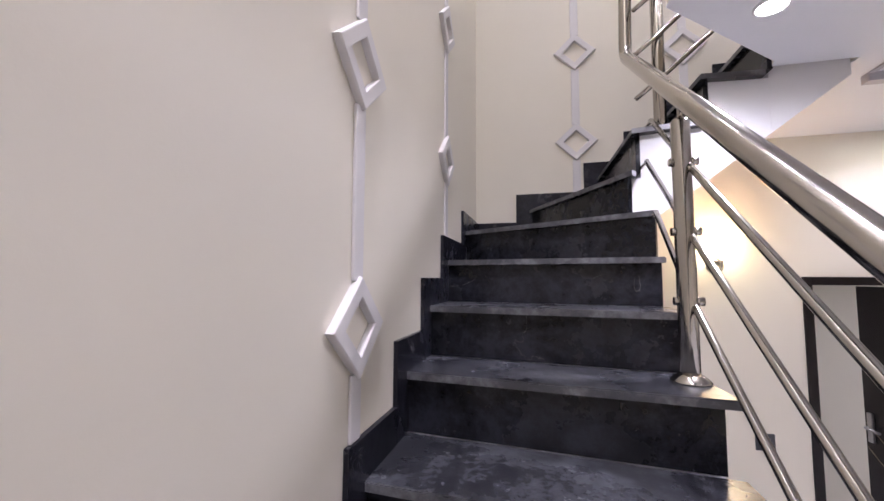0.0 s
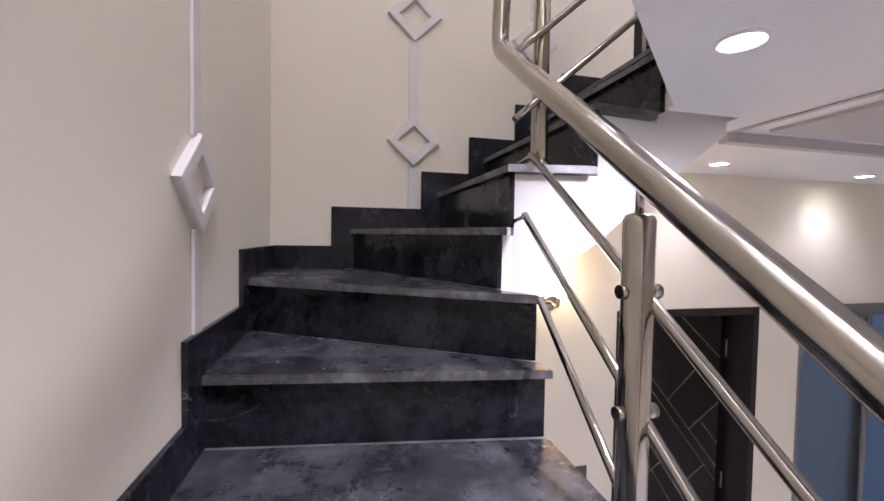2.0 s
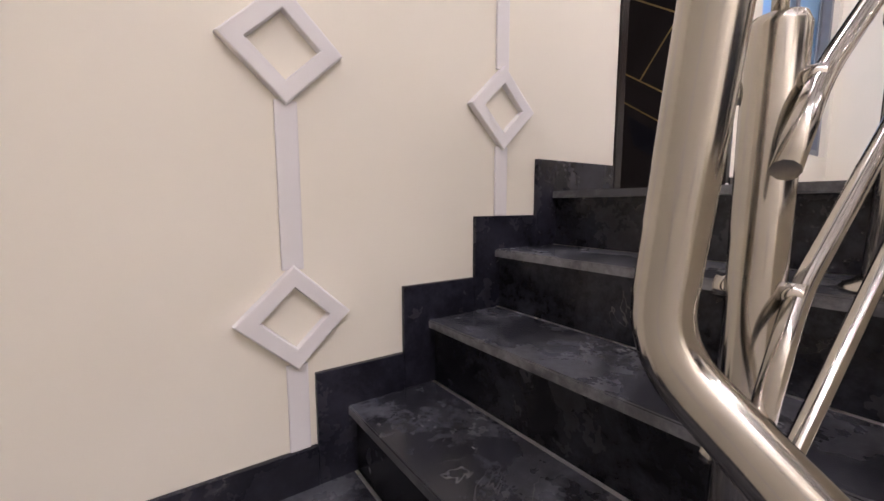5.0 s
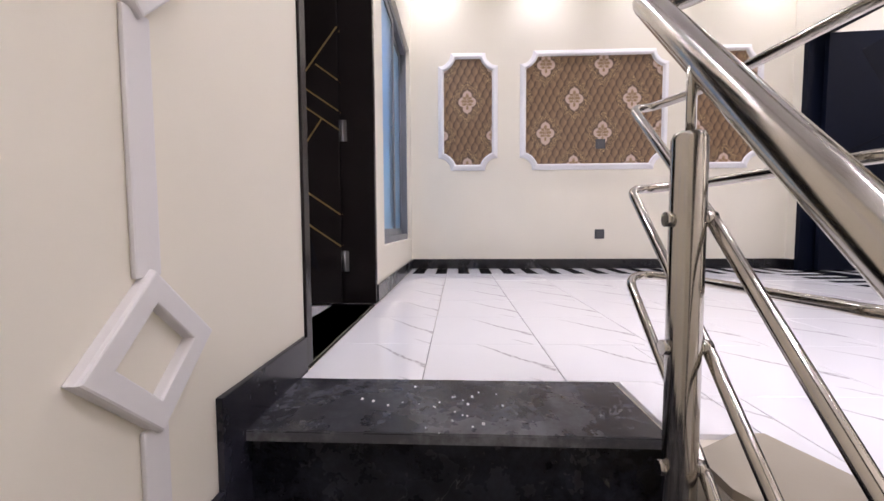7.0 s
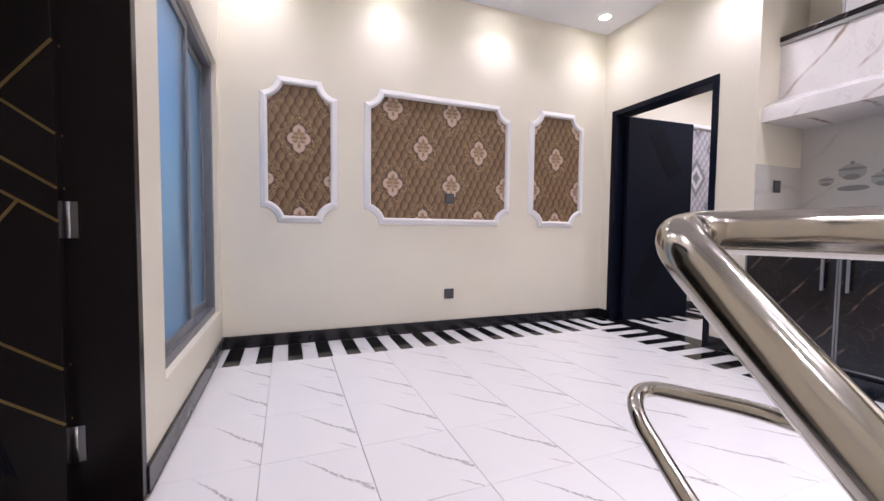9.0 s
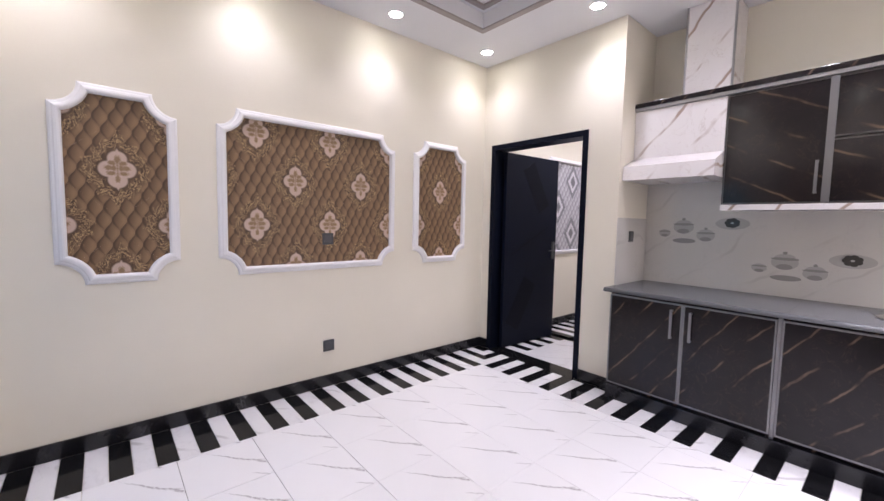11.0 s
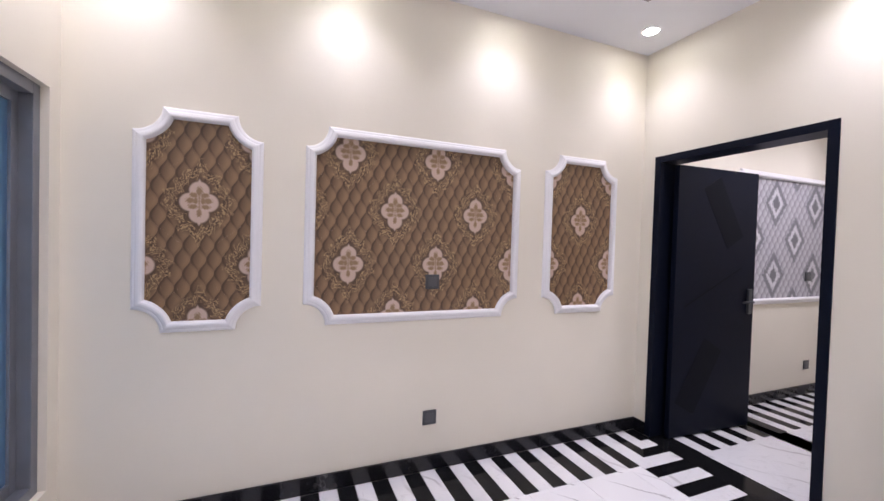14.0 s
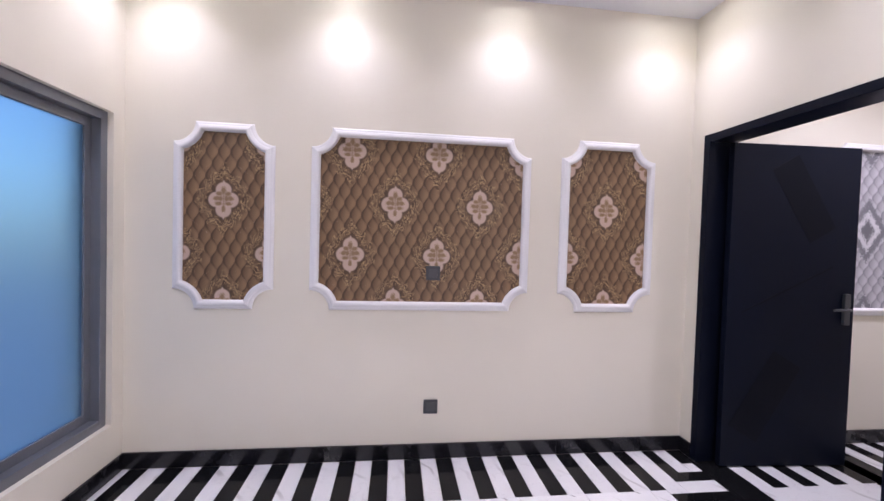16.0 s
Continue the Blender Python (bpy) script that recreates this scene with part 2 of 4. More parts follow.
SPLASH = marble_mat("pale_splash_tile", (0.62, 0.60, 0.57), (0.42, 0.40, 0.38), 2.0, (0, 50, 0), 0.02, 0.15, 0.4)
PRINT = plain_mat("grey_print", (0.31, 0.30, 0.29), 0.2)
PRINTDARK = plain_mat("dark_print", (0.07, 0.065, 0.06), 0.2)
PRINTLIGHT = plain_mat("pale_print", (0.46, 0.445, 0.43), 0.2)
SOCKET = plain_mat("anthracite_plastic", (0.055, 0.058, 0.065), 0.45)
SOCKETIN = plain_mat("anthracite_rocker", (0.075, 0.078, 0.085), 0.35)
BROWNPAPER = quilt_mat("brown_damask_wallpaper", (0.070, 0.038, 0.020), (0.325, 0.198, 0.104), (0.40, 0.265, 0.135), (0.56, 0.42, 0.35), (0.23, 0.14, 0.055), (0.537, 0.635))
GREYPAPER = quilt_mat("grey_damask_wallpaper", (0.26, 0.25, 0.28), (0.62, 0.61, 0.65), (0.18, 0.18, 0.20), (0.62, 0.61, 0.64), (0.15, 0.15, 0.165), (0.646, 0.685), True)
for m in (BLACKMARBLE, BLACKMARBLE_UP, SKIRT, RISER):
    m.node_tree.nodes["Principled BSDF"].inputs["Specular IOR Level"].default_value = 0.32
SHADE = Mat("lit_lamp_shade", 0.6, 0, (0.9, 0.8, 0.65)).m
SHADE.node_tree.nodes["Principled BSDF"].inputs["Emission Color"].default_value = (1, 0.82, 0.56, 1)
SHADE.node_tree.nodes["Principled BSDF"].inputs["Emission Strength"].default_value = 12
GLOW = Mat("lit_downlight", 0.6).m
GLOW.node_tree.nodes["Principled BSDF"].inputs["Emission Color"].default_value = (1, 0.97, 0.93, 1)
GLOW.node_tree.nodes["Principled BSDF"].inputs["Emission Strength"].default_value = 40


def glass_mat(name, tint, rough):
    k = Mat(name, rough, 0, tint)
    k.b.inputs["Transmission Weight"].default_value = 1
    k.b.inputs["IOR"].default_value = 1.3
    return k.m


GLASS = glass_mat("blue_tinted_glass", (0.22, 0.37, 0.56), 0.4)
# ground floor panes: the darker tint stands in for less light outside
GLASS_LOW = glass_mat("blue_glass_darkened_for_dim_outside", (0.085, 0.125, 0.20), 0.4)
GLASS_GREY = glass_mat("grey_glass_darkened_for_dim_outside", (0.10, 0.115, 0.145), 0.4)


# ---------------------------------------------------------------- mesh helpers
def box(bm, x0, x1, y0, y1, z0, z1, bevel=0.0):
    r = bmesh.ops.create_cube(bm, size=1, matrix=Matrix.Translation(((x0 + x1) / 2, (y0 + y1) / 2, (z0 + z1) / 2)) @ Matrix.Diagonal((x1 - x0, y1 - y0, z1 - z0, 1)))
    if bevel:
        edges = {e for v in r["verts"] for e in v.link_edges}
        bmesh.ops.bevel(bm, geom=list(edges), offset=bevel, segments=2, affect="EDGES", profile=0.6)
    return bm


def boxes(*rows, bevel=0.0):
    bm = bmesh.new()
    for r in rows:
        box(bm, *r, bevel=bevel)
    return bm


def prism(pts, low, high, bevel=0.0):
    """A flat outline in plan, from low to high (each one number, or one a corner)."""
    bm = bmesh.new()
    n = len(pts)
    low = low if isinstance(low, (list, tuple)) else [low] * n
    high = high if isinstance(high, (list, tuple)) else [high] * n
    a = [bm.verts.new((x, y, z)) for (x, y), z in zip(pts, low)]
    b = [bm.verts.new((x, y, z)) for (x, y), z in zip(pts, high)]
    bm.faces.new(a[::-1]), bm.faces.new(b)
    for i in range(n):
        bm.faces.new((a[i], a[(i + 1) % n], b[(i + 1) % n], b[i]))
    bmesh.ops.recalc_face_normals(bm, faces=bm.faces)
    if bevel:
        bmesh.ops.bevel(bm, geom=[e for e in bm.edges if abs(e.verts[0].co.z - e.verts[1].co.z) < 1e-4 and max(v.co.z for v in e.verts) > max(high) - 1e-4],
                        offset=bevel, segments=2, affect="EDGES")
    return bm


def rounded(points, radius, steps=6):
    """A polyline with its inner corners turned into arcs."""
    p = [Vector(q) for q in points]
    out = [p[0]]
    for a, b, c in zip(p, p[1:], p[2:]):
        u, v = (a - b), (c - b)
        r = min(radius, u.length * 0.49, v.length * 0.49)
        s, e = b + u.normalized() * r, b + v.normalized() * r
        for i in range(steps + 1):
            t = i / steps
            out.append(s * (1 - t) ** 2 + b * 2 * t * (1 - t) + e * t * t)
    return out + [p[-1]]


def tube(points, r, seg=16, cap=True, bm=None):
    bm = bm or bmesh.new()
    pts = [Vector(p) for p in points]
    d = [(pts[min(i + 1, len(pts) - 1)] - pts[max(i - 1, 0)]).normalized() for i in range(len(pts))]
    side = d[0].orthogonal().normalized()
    rings = []
    for p, t in zip(pts, d):
        side = (side - t * side.dot(t)).normalized()
        up = t.cross(side)
        rings.append([bm.verts.new(p + (side * math.cos(2 * math.pi * i / seg) + up * math.sin(2 * math.pi * i / seg)) * r) for i in range(seg)])
    for a, b in zip(rings, rings[1:]):
        for i in range(seg):
            f = bm.faces.new((a[i], a[(i + 1) % seg], b[(i + 1) % seg], b[i]))
            f.smooth = True
    if cap:
        bm.faces.new(rings[0][::-1]), bm.faces.new(rings[-1])
    return bm


def turned(profile, seg=24, m=None, cap=True):
    """A body of revolution about z, from (radius, height) pairs."""
    bm = bmesh.new()
    rings = [[bm.verts.new((r * math.cos(2 * math.pi * i / seg), r * math.sin(2 * math.pi * i / seg), z)) for i in range(seg)] for r, z in profile]
    for a, b in zip(rings, rings[1:]):
        for i in range(seg):
            f = bm.faces.new((a[i], a[(i + 1) % seg], b[(i + 1) % seg], b[i]))
            f.smooth = True
    if cap:
        bm.faces.new(rings[0][::-1]), bm.faces.new(rings[-1])
    if m is not None:
        bm.transform(m)
    return bm


def mesh(name, bm, mat):
    me = bpy.data.meshes.new(name)
    bm.to_mesh(me)
    bm.free()
    me.materials.append(mat)
    return me


def part(name, bm, mat, parent, label=""):
    ob = new(name, mesh(name, bm, mat))
    ob.parent = parent
    if label:
        tagged(ob, label)
    return ob


def thing(name, label, category, group="", kind="", m=None, bm=None, mat=None):
    ob = new(name, mesh(name, bm, mat) if bm else None)
    if m is not None:
        ob.matrix_basis = m
    return tagged(ob, label, category, group, kind)


def pierced(axis, a0, a1, t0, t1, z0, z1, holes):
    """A wall along x or y (axis 0 or 1) with rectangular openings (a0, a1, z0, z1)."""
    A = sorted({a0, a1, *[h[0] for h in holes], *[h[1] for h in holes]})
    Z = sorted({z0, z1, *[h[2] for h in holes], *[h[3] for h in holes]})
    A, Z = [a for a in A if a0 <= a <= a1], [z for z in Z if z0 <= z <= z1]
    full = {(i, j) for i in range(len(A) - 1) for j in range(len(Z) - 1)
            if not any(h[0] <= (A[i] + A[i + 1]) / 2 <= h[1] and h[2] <= (Z[j] + Z[j + 1]) / 2 <= h[3] for h in holes)}
    bm = bmesh.new()
    seen = {}

    def v(a, t, z):
        key = (a, t, z)
        if key not in seen:
            seen[key] = bm.verts.new((a, t, z) if axis == 0 else (t, a, z))
        return seen[key]
    for i, j in full:
        p, q, r, s = A[i], A[i + 1], Z[j], Z[j + 1]
        bm.faces.new((v(p, t0, r), v(q, t0, r), v(q, t0, s), v(p, t0, s)))
        bm.faces.new((v(p, t1, r), v(p, t1, s), v(q, t1, s), v(q, t1, r)))
        for di, dj, e in ((-1, 0, ((p, r), (p, s))), (1, 0, ((q, r), (q, s))), (0, -1, ((p, r), (q, r))), (0, 1, ((p, s), (q, s)))):
            if (i + di, j + dj) not in full:
                (a, b), (c, d) = e
                bm.faces.new((v(a, t0, b), v(c, t0, d), v(c, t1, d), v(a, t1, b)))
    bmesh.ops.recalc_face_normals(bm, faces=bm.faces)
    return bm


# ---------------------------------------------------------------- the shell
R, G, TOP = 0.178, -3.204, 2.94          # riser, ground floor level, ceiling level
EAST, SOUTH, BACK = 4.56, -3.556, -4.10
SLAB = -0.36                             # underside of the upper floor

tagged(new("wall_north", mesh("wall_north", pierced(0, -0.2, 4.56, 0.0, 0.22, G, TOP, [
    (1.812, 2.835, 0.0, 2.13), (1.76, 2.735, G, -1.13), (3.10, 4.47, 0.30, 2.05), (3.06, 4.40, -2.95, -1.13)]), WALL)), "cream painted wall with door and window openings", "wall", kind="structure")
tagged(new("wall_west", mesh("wall_west", boxes((-0.2, 0, -4.7, 0.0, G, TOP)), WALL)), "cream painted wall beside the staircase", "wall", kind="structure")
tagged(new("wall_east", mesh("wall_east", boxes((EAST, EAST + 0.2, -7.0, 0.3, G, TOP)), WALL)), "cream painted wall with framed wallpaper panels", "wall", kind="structure")
tagged(new("wall_south", mesh("wall_south", pierced(0, 3.10, EAST, SOUTH - 0.16, SOUTH, 0.0, TOP, [(3.375, 4.45, 0.0, 2.13)]), WALL)), "cream painted wall with an open doorway", "wall", kind="structure")
tagged(new("wall_kitchen_return", mesh("wall_kitchen_return", boxes((3.10, 3.26, BACK - 0.2, SOUTH - 0.16, 0.0, TOP)), WALL)), "cream painted return wall of the kitchen alcove", "wall", kind="structure")
tagged(new("wall_kitchen_back", mesh("wall_kitchen_back", boxes((0.0, 3.10, BACK - 0.2, BACK, 0.0, TOP)), WALL)), "cream painted wall behind the kitchen units", "wall", kind="structure")
tagged(new("wall_ground_south", mesh("wall_ground_south", boxes((0.0, EAST, -4.7, -4.5, G, 0.0)), WALL)), "cream painted ground floor wall", "wall", kind="structure")
tagged(new("wall_bedroom", mesh("wall_bedroom", boxes((3.10, EAST, -7.2, -7.0, 0.0, TOP), (3.10, 3.26, -7.0, BACK - 0.2, 0.0, TOP)), WALL)), "white painted bedroom walls", "wall", kind="structure")
tagged(new("wall_back_room", mesh("wall_back_room", boxes((-0.2, 2.95, 3.0, 3.2, G, TOP), (-0.2, 0.0, 0.22, 3.0, G, TOP), (2.95, 3.02, 0.22, 3.2, G, TOP))
           , WALL)), "cream painted walls of the rooms behind the doors", "wall", kind="structure")

# ceiling with a stepped tray
TX0, TX1, TY0, TY1 = 1.0, 4.0, -2.91, -0.65
tray = pierced(0, 0.0, EAST, 0.0, 0.12, -7.0, 0.0, [(TX0, TX1, TY0, TY1)])
tray.transform(Matrix(((1, 0, 0, 0), (0, 0, 1, 0), (0, 1, 0, TOP), (0, 0, 0, 1))))
bmesh.ops.recalc_face_normals(tray, faces=tray.faces)
box(tray, TX0 - 0.05, TX1 + 0.05, TY0 - 0.05, TY1 + 0.05, TOP + 0.12, TOP + 0.2)
tagged(new("ceiling", mesh("ceiling", tray, CEIL)), "white ceiling with a recessed tray", "ceiling", kind="structure")
trim = bmesh.new()
for inset, drop, w in ((0.0, 0.012, 0.05), (0.10, -0.105, 0.04)):
    a0, a1, b0, b1 = TX0 + inset, TX1 - inset, TY0 + inset, TY1 - inset
    z0 = TOP - drop if inset == 0 else TOP + 0.10
    z1 = z0 + 0.0115 if inset == 0 else z0 + 0.0195
    for r in ((a0 - w, a1 + w, b0 - w, b0), (a0 - w, a1 + w, b1, b1 + w), (a0 - w, a0, b0, b1), (a1, a1 + w, b0, b1)):
        box(trim, *r, z0, z1)
tagged(new("trim_ceiling_tray", mesh("trim_ceiling_tray", trim, TRIM)), "grey-brown trim round the ceiling tray", "ceiling trim", kind="structure")
tagged(new("ceiling_back_room", mesh("ceiling_back_room", boxes((-0.2, 3.02, 0.22, 3.2, TOP, TOP + 0.1), (0.0, 2.95, 0.22, 3.0, SLAB, -0.06)), CEIL)), "white ceiling of the rooms behind", "ceiling", kind="structure")

# upper floor slab with its slanting edge over the stairwell
EDGE = [(EAST, -0.001), (1.51, -0.001), (1.51, -0.868), (1.245, -0.868), (1.235, -0.905), (0.768, -1.31), (0.768, -4.5), (EAST, -4.5)]
tagged(new("floor", mesh("floor", prism(EDGE, SLAB + 0.006, -0.012), FASCIA)), "upper floor slab with a painted edge", "floor", kind="structure")
tagged(new("ceiling_ground", mesh("ceiling_ground", prism(EDGE, SLAB, SLAB + 0.0055), CEIL)), "white painted ground floor ceiling", "ceiling", kind="structure")
tagged(new("floor_bedroom", mesh("floor_bedroom", boxes((3.10, EAST, -7.0, -4.5, SLAB, -0.012), (0.0, 2.95, 0.22, 3.0, -0.06, -0.004)), TILE)), "white marble tiled floor of the next rooms", "floor", kind="structure")
tagged(new("floor_ground", mesh("floor_ground", boxes((-0.2, EAST, -4.5, 3.2, G - 0.2, G)), TILE)), "white marble tiled ground floor", "floor", kind="structure")
tagged(new("trim_slab_edge", mesh("trim_slab_edge", prism([(1.47, -0.990), (1.47, -1.045), (1.30, -1.100), (0.90, -1.42), (0.768, -1.31), (1.236, -0.905), (1.30, -0.870), (1.40, -0.870)], -0.011, 0.006), SAND)), "sand coloured strip along the floor opening", "edging", kind="structure")

# ground ceiling panels under the slab; the 6 mm grey strip draws a shadow line
gt = bmesh.new()
for x0, x1, y0, y1, drop in ((1.62, 1.64, -3.0, -0.74, 0.006), (1.62, 4.3, -0.74, -0.70, 0.035)):
    box(gt, x0, x1, y0, y1, SLAB - drop, SLAB - 0.001)
box(gt, 1.72, 4.2, -2.9, -0.80, SLAB - 0.012, SLAB - 0.001)
tagged(new("trim_ground_ceiling", mesh("trim_ground_ceiling", gt, BAND)), "grey-white moulded band and thin shadow line strip on the ground floor ceiling", "ceiling trim", kind="structure")

# ---------------------------------------------------------------- skirtings
sk = bmesh.new()
H, TH = 0.095, 0.014
for r in ((EAST - TH, EAST, SOUTH, -0.001, 0, H), (2.835, EAST - TH, -TH, 0, 0, H), (4.45, EAST - TH, SOUTH, SOUTH + TH, 0, H),
          (3.10, 3.375, SOUTH, SOUTH + TH, 0, H), (EAST - TH, EAST, -6.99, SOUTH - 0.17, 0, H),
          (2.735, EAST - TH, -TH, 0, G, G + H), (0.9, 1.76, -TH, 0, G, G + H), (EAST - TH, EAST, -4.5, -0.02, G, G + H)):
    box(sk, *r, bevel=0.002)
tagged(new("baseboard", mesh("baseboard", sk, BASE)), "polished black granite baseboard", "baseboard", kind="structure")

# ---------------------------------------------------------------- staircase
# noses: end at the wall, end at the inner side, for each tread from the upper floor down
NOSES = [((1.462, 0), (1.455, -0.862)), ((1.212, 0), (1.222, -0.848)), ((0.975, 0), (1.010, -0.868)), ((0.742, 0), (0.770, -0.822)),
         ((0.332, 0), (0.760, -0.848)), ((0, -0.440), (0.828, -0.935)), ((0, -0.872), (0.834, -0.983)), ((0, -1.147), (0.830, -1.240)),
         ((0, -1.400), (0.845, -1.482))]
for i in range(1, 10):
    NOSES.append(((0, -1.420 - 0.262 * i), (0.850, -1.487 - 0.262 * i + 0.008 * min(i, 8))))
stairs = thing("staircase", "black granite winder staircase with white painted sides", "staircase", kind="structure")
DEPTH = 0.40


def shifted(a, b, d):
    """The line a-b moved by d away from the step's front."""
    u = Vector((b[0] - a[0], b[1] - a[1])).normalized()
    n = Vector((-u.y, u.x))
    return (a[0] + n.x * d, a[1] + n.y * d), (b[0] + n.x * d, b[1] + n.y * d)


def drawn_in(a, b, d=0.035):
    """The inner end b of the line a-b, drawn back to the painted side of the stairs."""
    u = (Vector(a) - Vector(b)).normalized() * d
    return b[0] + u.x, b[1] + u.y


for k in range(len(NOSES)):
    z = -R * k
    (w, i) = NOSES[k]
    if k == 0:
        nw, ni = (1.745, 0), (1.735, -0.858)
    else:
        nw, ni = NOSES[k - 1]
    over = 0.02
    mid = [(0.0, 0.0)] if k == 5 else []
    back_w, back_i = (nw, ni) if k == 0 else shifted(nw, ni, 0.012)
    tread = [w, *mid, (max(back_w[0], 0.0), min(back_w[1], 0.0)), back_i, i]
    tb = prism([(max(x, 0.001), min(y, -0.001)) for x, y in tread], z - 0.022, z, 0.003)
    tb.normal_update()
    e = Vector((back_i[0] - i[0], back_i[1] - i[1], 0)).cross(Vector((0, 0, 1))).normalized()
    face = Vector((i[1] - w[1], w[0] - i[0], 0)).normalized()
    for f in tb.faces:
        if 0.1 < f.normal.z < 0.95 or (abs(f.normal.z) < 0.1 and f.normal.dot(e) > 0.9):
            f.material_index = 1
        elif abs(f.normal.z) < 0.1 and f.normal.dot(face) > 0.9:
            f.material_index = 2
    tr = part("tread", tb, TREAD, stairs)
    tr.data.materials.append(NOSE if k in (3, 4) else EDGING)
    tr.data.materials.append(EDGING)
    j = drawn_in(w, i, {0: 0.004, 1: 0.004, 4: 0.05, 5: 0.018, 6: 0.012}.get(k, 0.035))
    fw, fi = shifted(w, j, over)
    bw, bi = shifted(w, j, over + 0.018)
    zl = z - R if k < len(NOSES) - 1 else G
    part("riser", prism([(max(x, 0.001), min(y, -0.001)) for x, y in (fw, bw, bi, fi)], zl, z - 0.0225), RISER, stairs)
    if k:
        inset = {4: 0.05, 5: 0.03, 6: 0.025}.get(k, 0.035)
        bw, bi = shifted(w, drawn_in(w, i, inset), over + 0.018)
        aw, ai = shifted(nw, drawn_in(nw, ni, 0.05 if k in (5, 6) else 0.035), 0.054 if k == 1 else over + 0.0175)
        body = [bw, *mid, (max(aw[0], 0), min(aw[1], 0)), ai, bi]
        body = [(max(x, 0.002), min(y, -0.002)) for x, y in body]
        front = z - DEPTH
        rear = z - DEPTH + R
        if k <= 3:
            low = [max(min(-0.906 + (x - 0.85) * 0.765, SLAB), -1.1) for x, y in body]
        else:
            low = [front, *[rear] * len(mid), rear, rear, front]
        part("body", prism(body, low, z - 0.0225), STRINGER, stairs)
# stepped skirting on the two walls
for k in range(len(NOSES)):
    z = -R * k
    w = NOSES[k][0]
    if k <= 4:
        x0 = w[0] - 0.075
        x1 = 1.80 if k == 0 else NOSES[k - 1][0][0] - 0.0755
        part("skirting_plate", boxes((x0, x1, -0.014, -0.0005, z - R, z + 0.10), bevel=0.002), SKIRT, stairs)
    elif k == 5:
        part("skirting_plate", boxes((0.0145, NOSES[4][0][0] - 0.0755, -0.014, -0.0005, z - 0.1, z + 0.10), bevel=0.002), SKIRT, stairs)
        part("skirting_plate", boxes((0.0005, 0.014, w[1] - 0.075, -0.0005, z - R, z + 0.10), bevel=0.002), SKIRT, stairs)
    else:
        part("skirting_plate", boxes((0.0005, 0.014, w[1] - 0.08, NOSES[k - 1][0][1] - (0.0755 if k == 6 else 0.0805), z - R, z + 0.10), bevel=0.002), SKIRT, stairs)
part("upstand", boxes((1.49, 1.54, -0.915, -0.90, -0.005, 0.09), bevel=0.002), SKIRT, stairs)

# ---------------------------------------------------------------- railing
RB, RH, RP = 0.0098, 0.0262, 0.0248
rail = thing("stair_railing", "polished stainless steel stair railing with round posts", "railing")


def post(x, y, z, top, handrail_z):
    p = part("post", turned([(RP - 0.003, 0), (RP, 0.004), (RP, top - z - 0.012), (RP - 0.004, top - z - 0.003), (RP - 0.012, top - z)], 24, Matrix.Translation((x, y, z))), STEEL, rail)
    part("base_flange", turned([(0.050, 0.0005), (0.050, 0.005), (0.045, 0.011), (0.034, 0.019), (0.027, 0.025)], 28, Matrix.Translation((x, y, z))), STEEL, p)
    part("stem", tube([(x, y, top - 0.01), (x, y, handrail_z)], 0.0068, 10), STEEL, p)
    return p


LOW = (0.805, -3.70)
P1, P2, P4 = (0.786, -1.325, -8 * R), (0.895, -0.757, -3 * R), (1.303, -0.790, -R)
HS = (0.60, 0.405, 0.215)
posts = [post(*P1, -0.70, -0.63), post(*P2, 0.13, 0.285), post(*P4, 0.552, 0.645)]
for n in (3, 6):
    y = -1.32 - 0.262 * n
    posts.append(post(0.79, y, -R * (8 + n), -0.70 - R * n, -0.60 - R * n))
# handrail: flight one, the riser at the turn, flight two, the loop and the guard beside the opening
part("handrail", tube(rounded([(0.79, -3.70, -2.426), (0.780, -1.32, -0.624), (0.774, -0.725, -0.174), (0.774, -0.760, 0.180),
                               (1.575, -0.838, 0.890), (1.612, -0.905, 0.900), (1.54, -0.965, 0.90), (1.20, -0.985, 0.90), (0.86, -1.33, 0.90), (0.86, -3.9, 0.90)], 0.05), RH, 20), STEEL, rail)
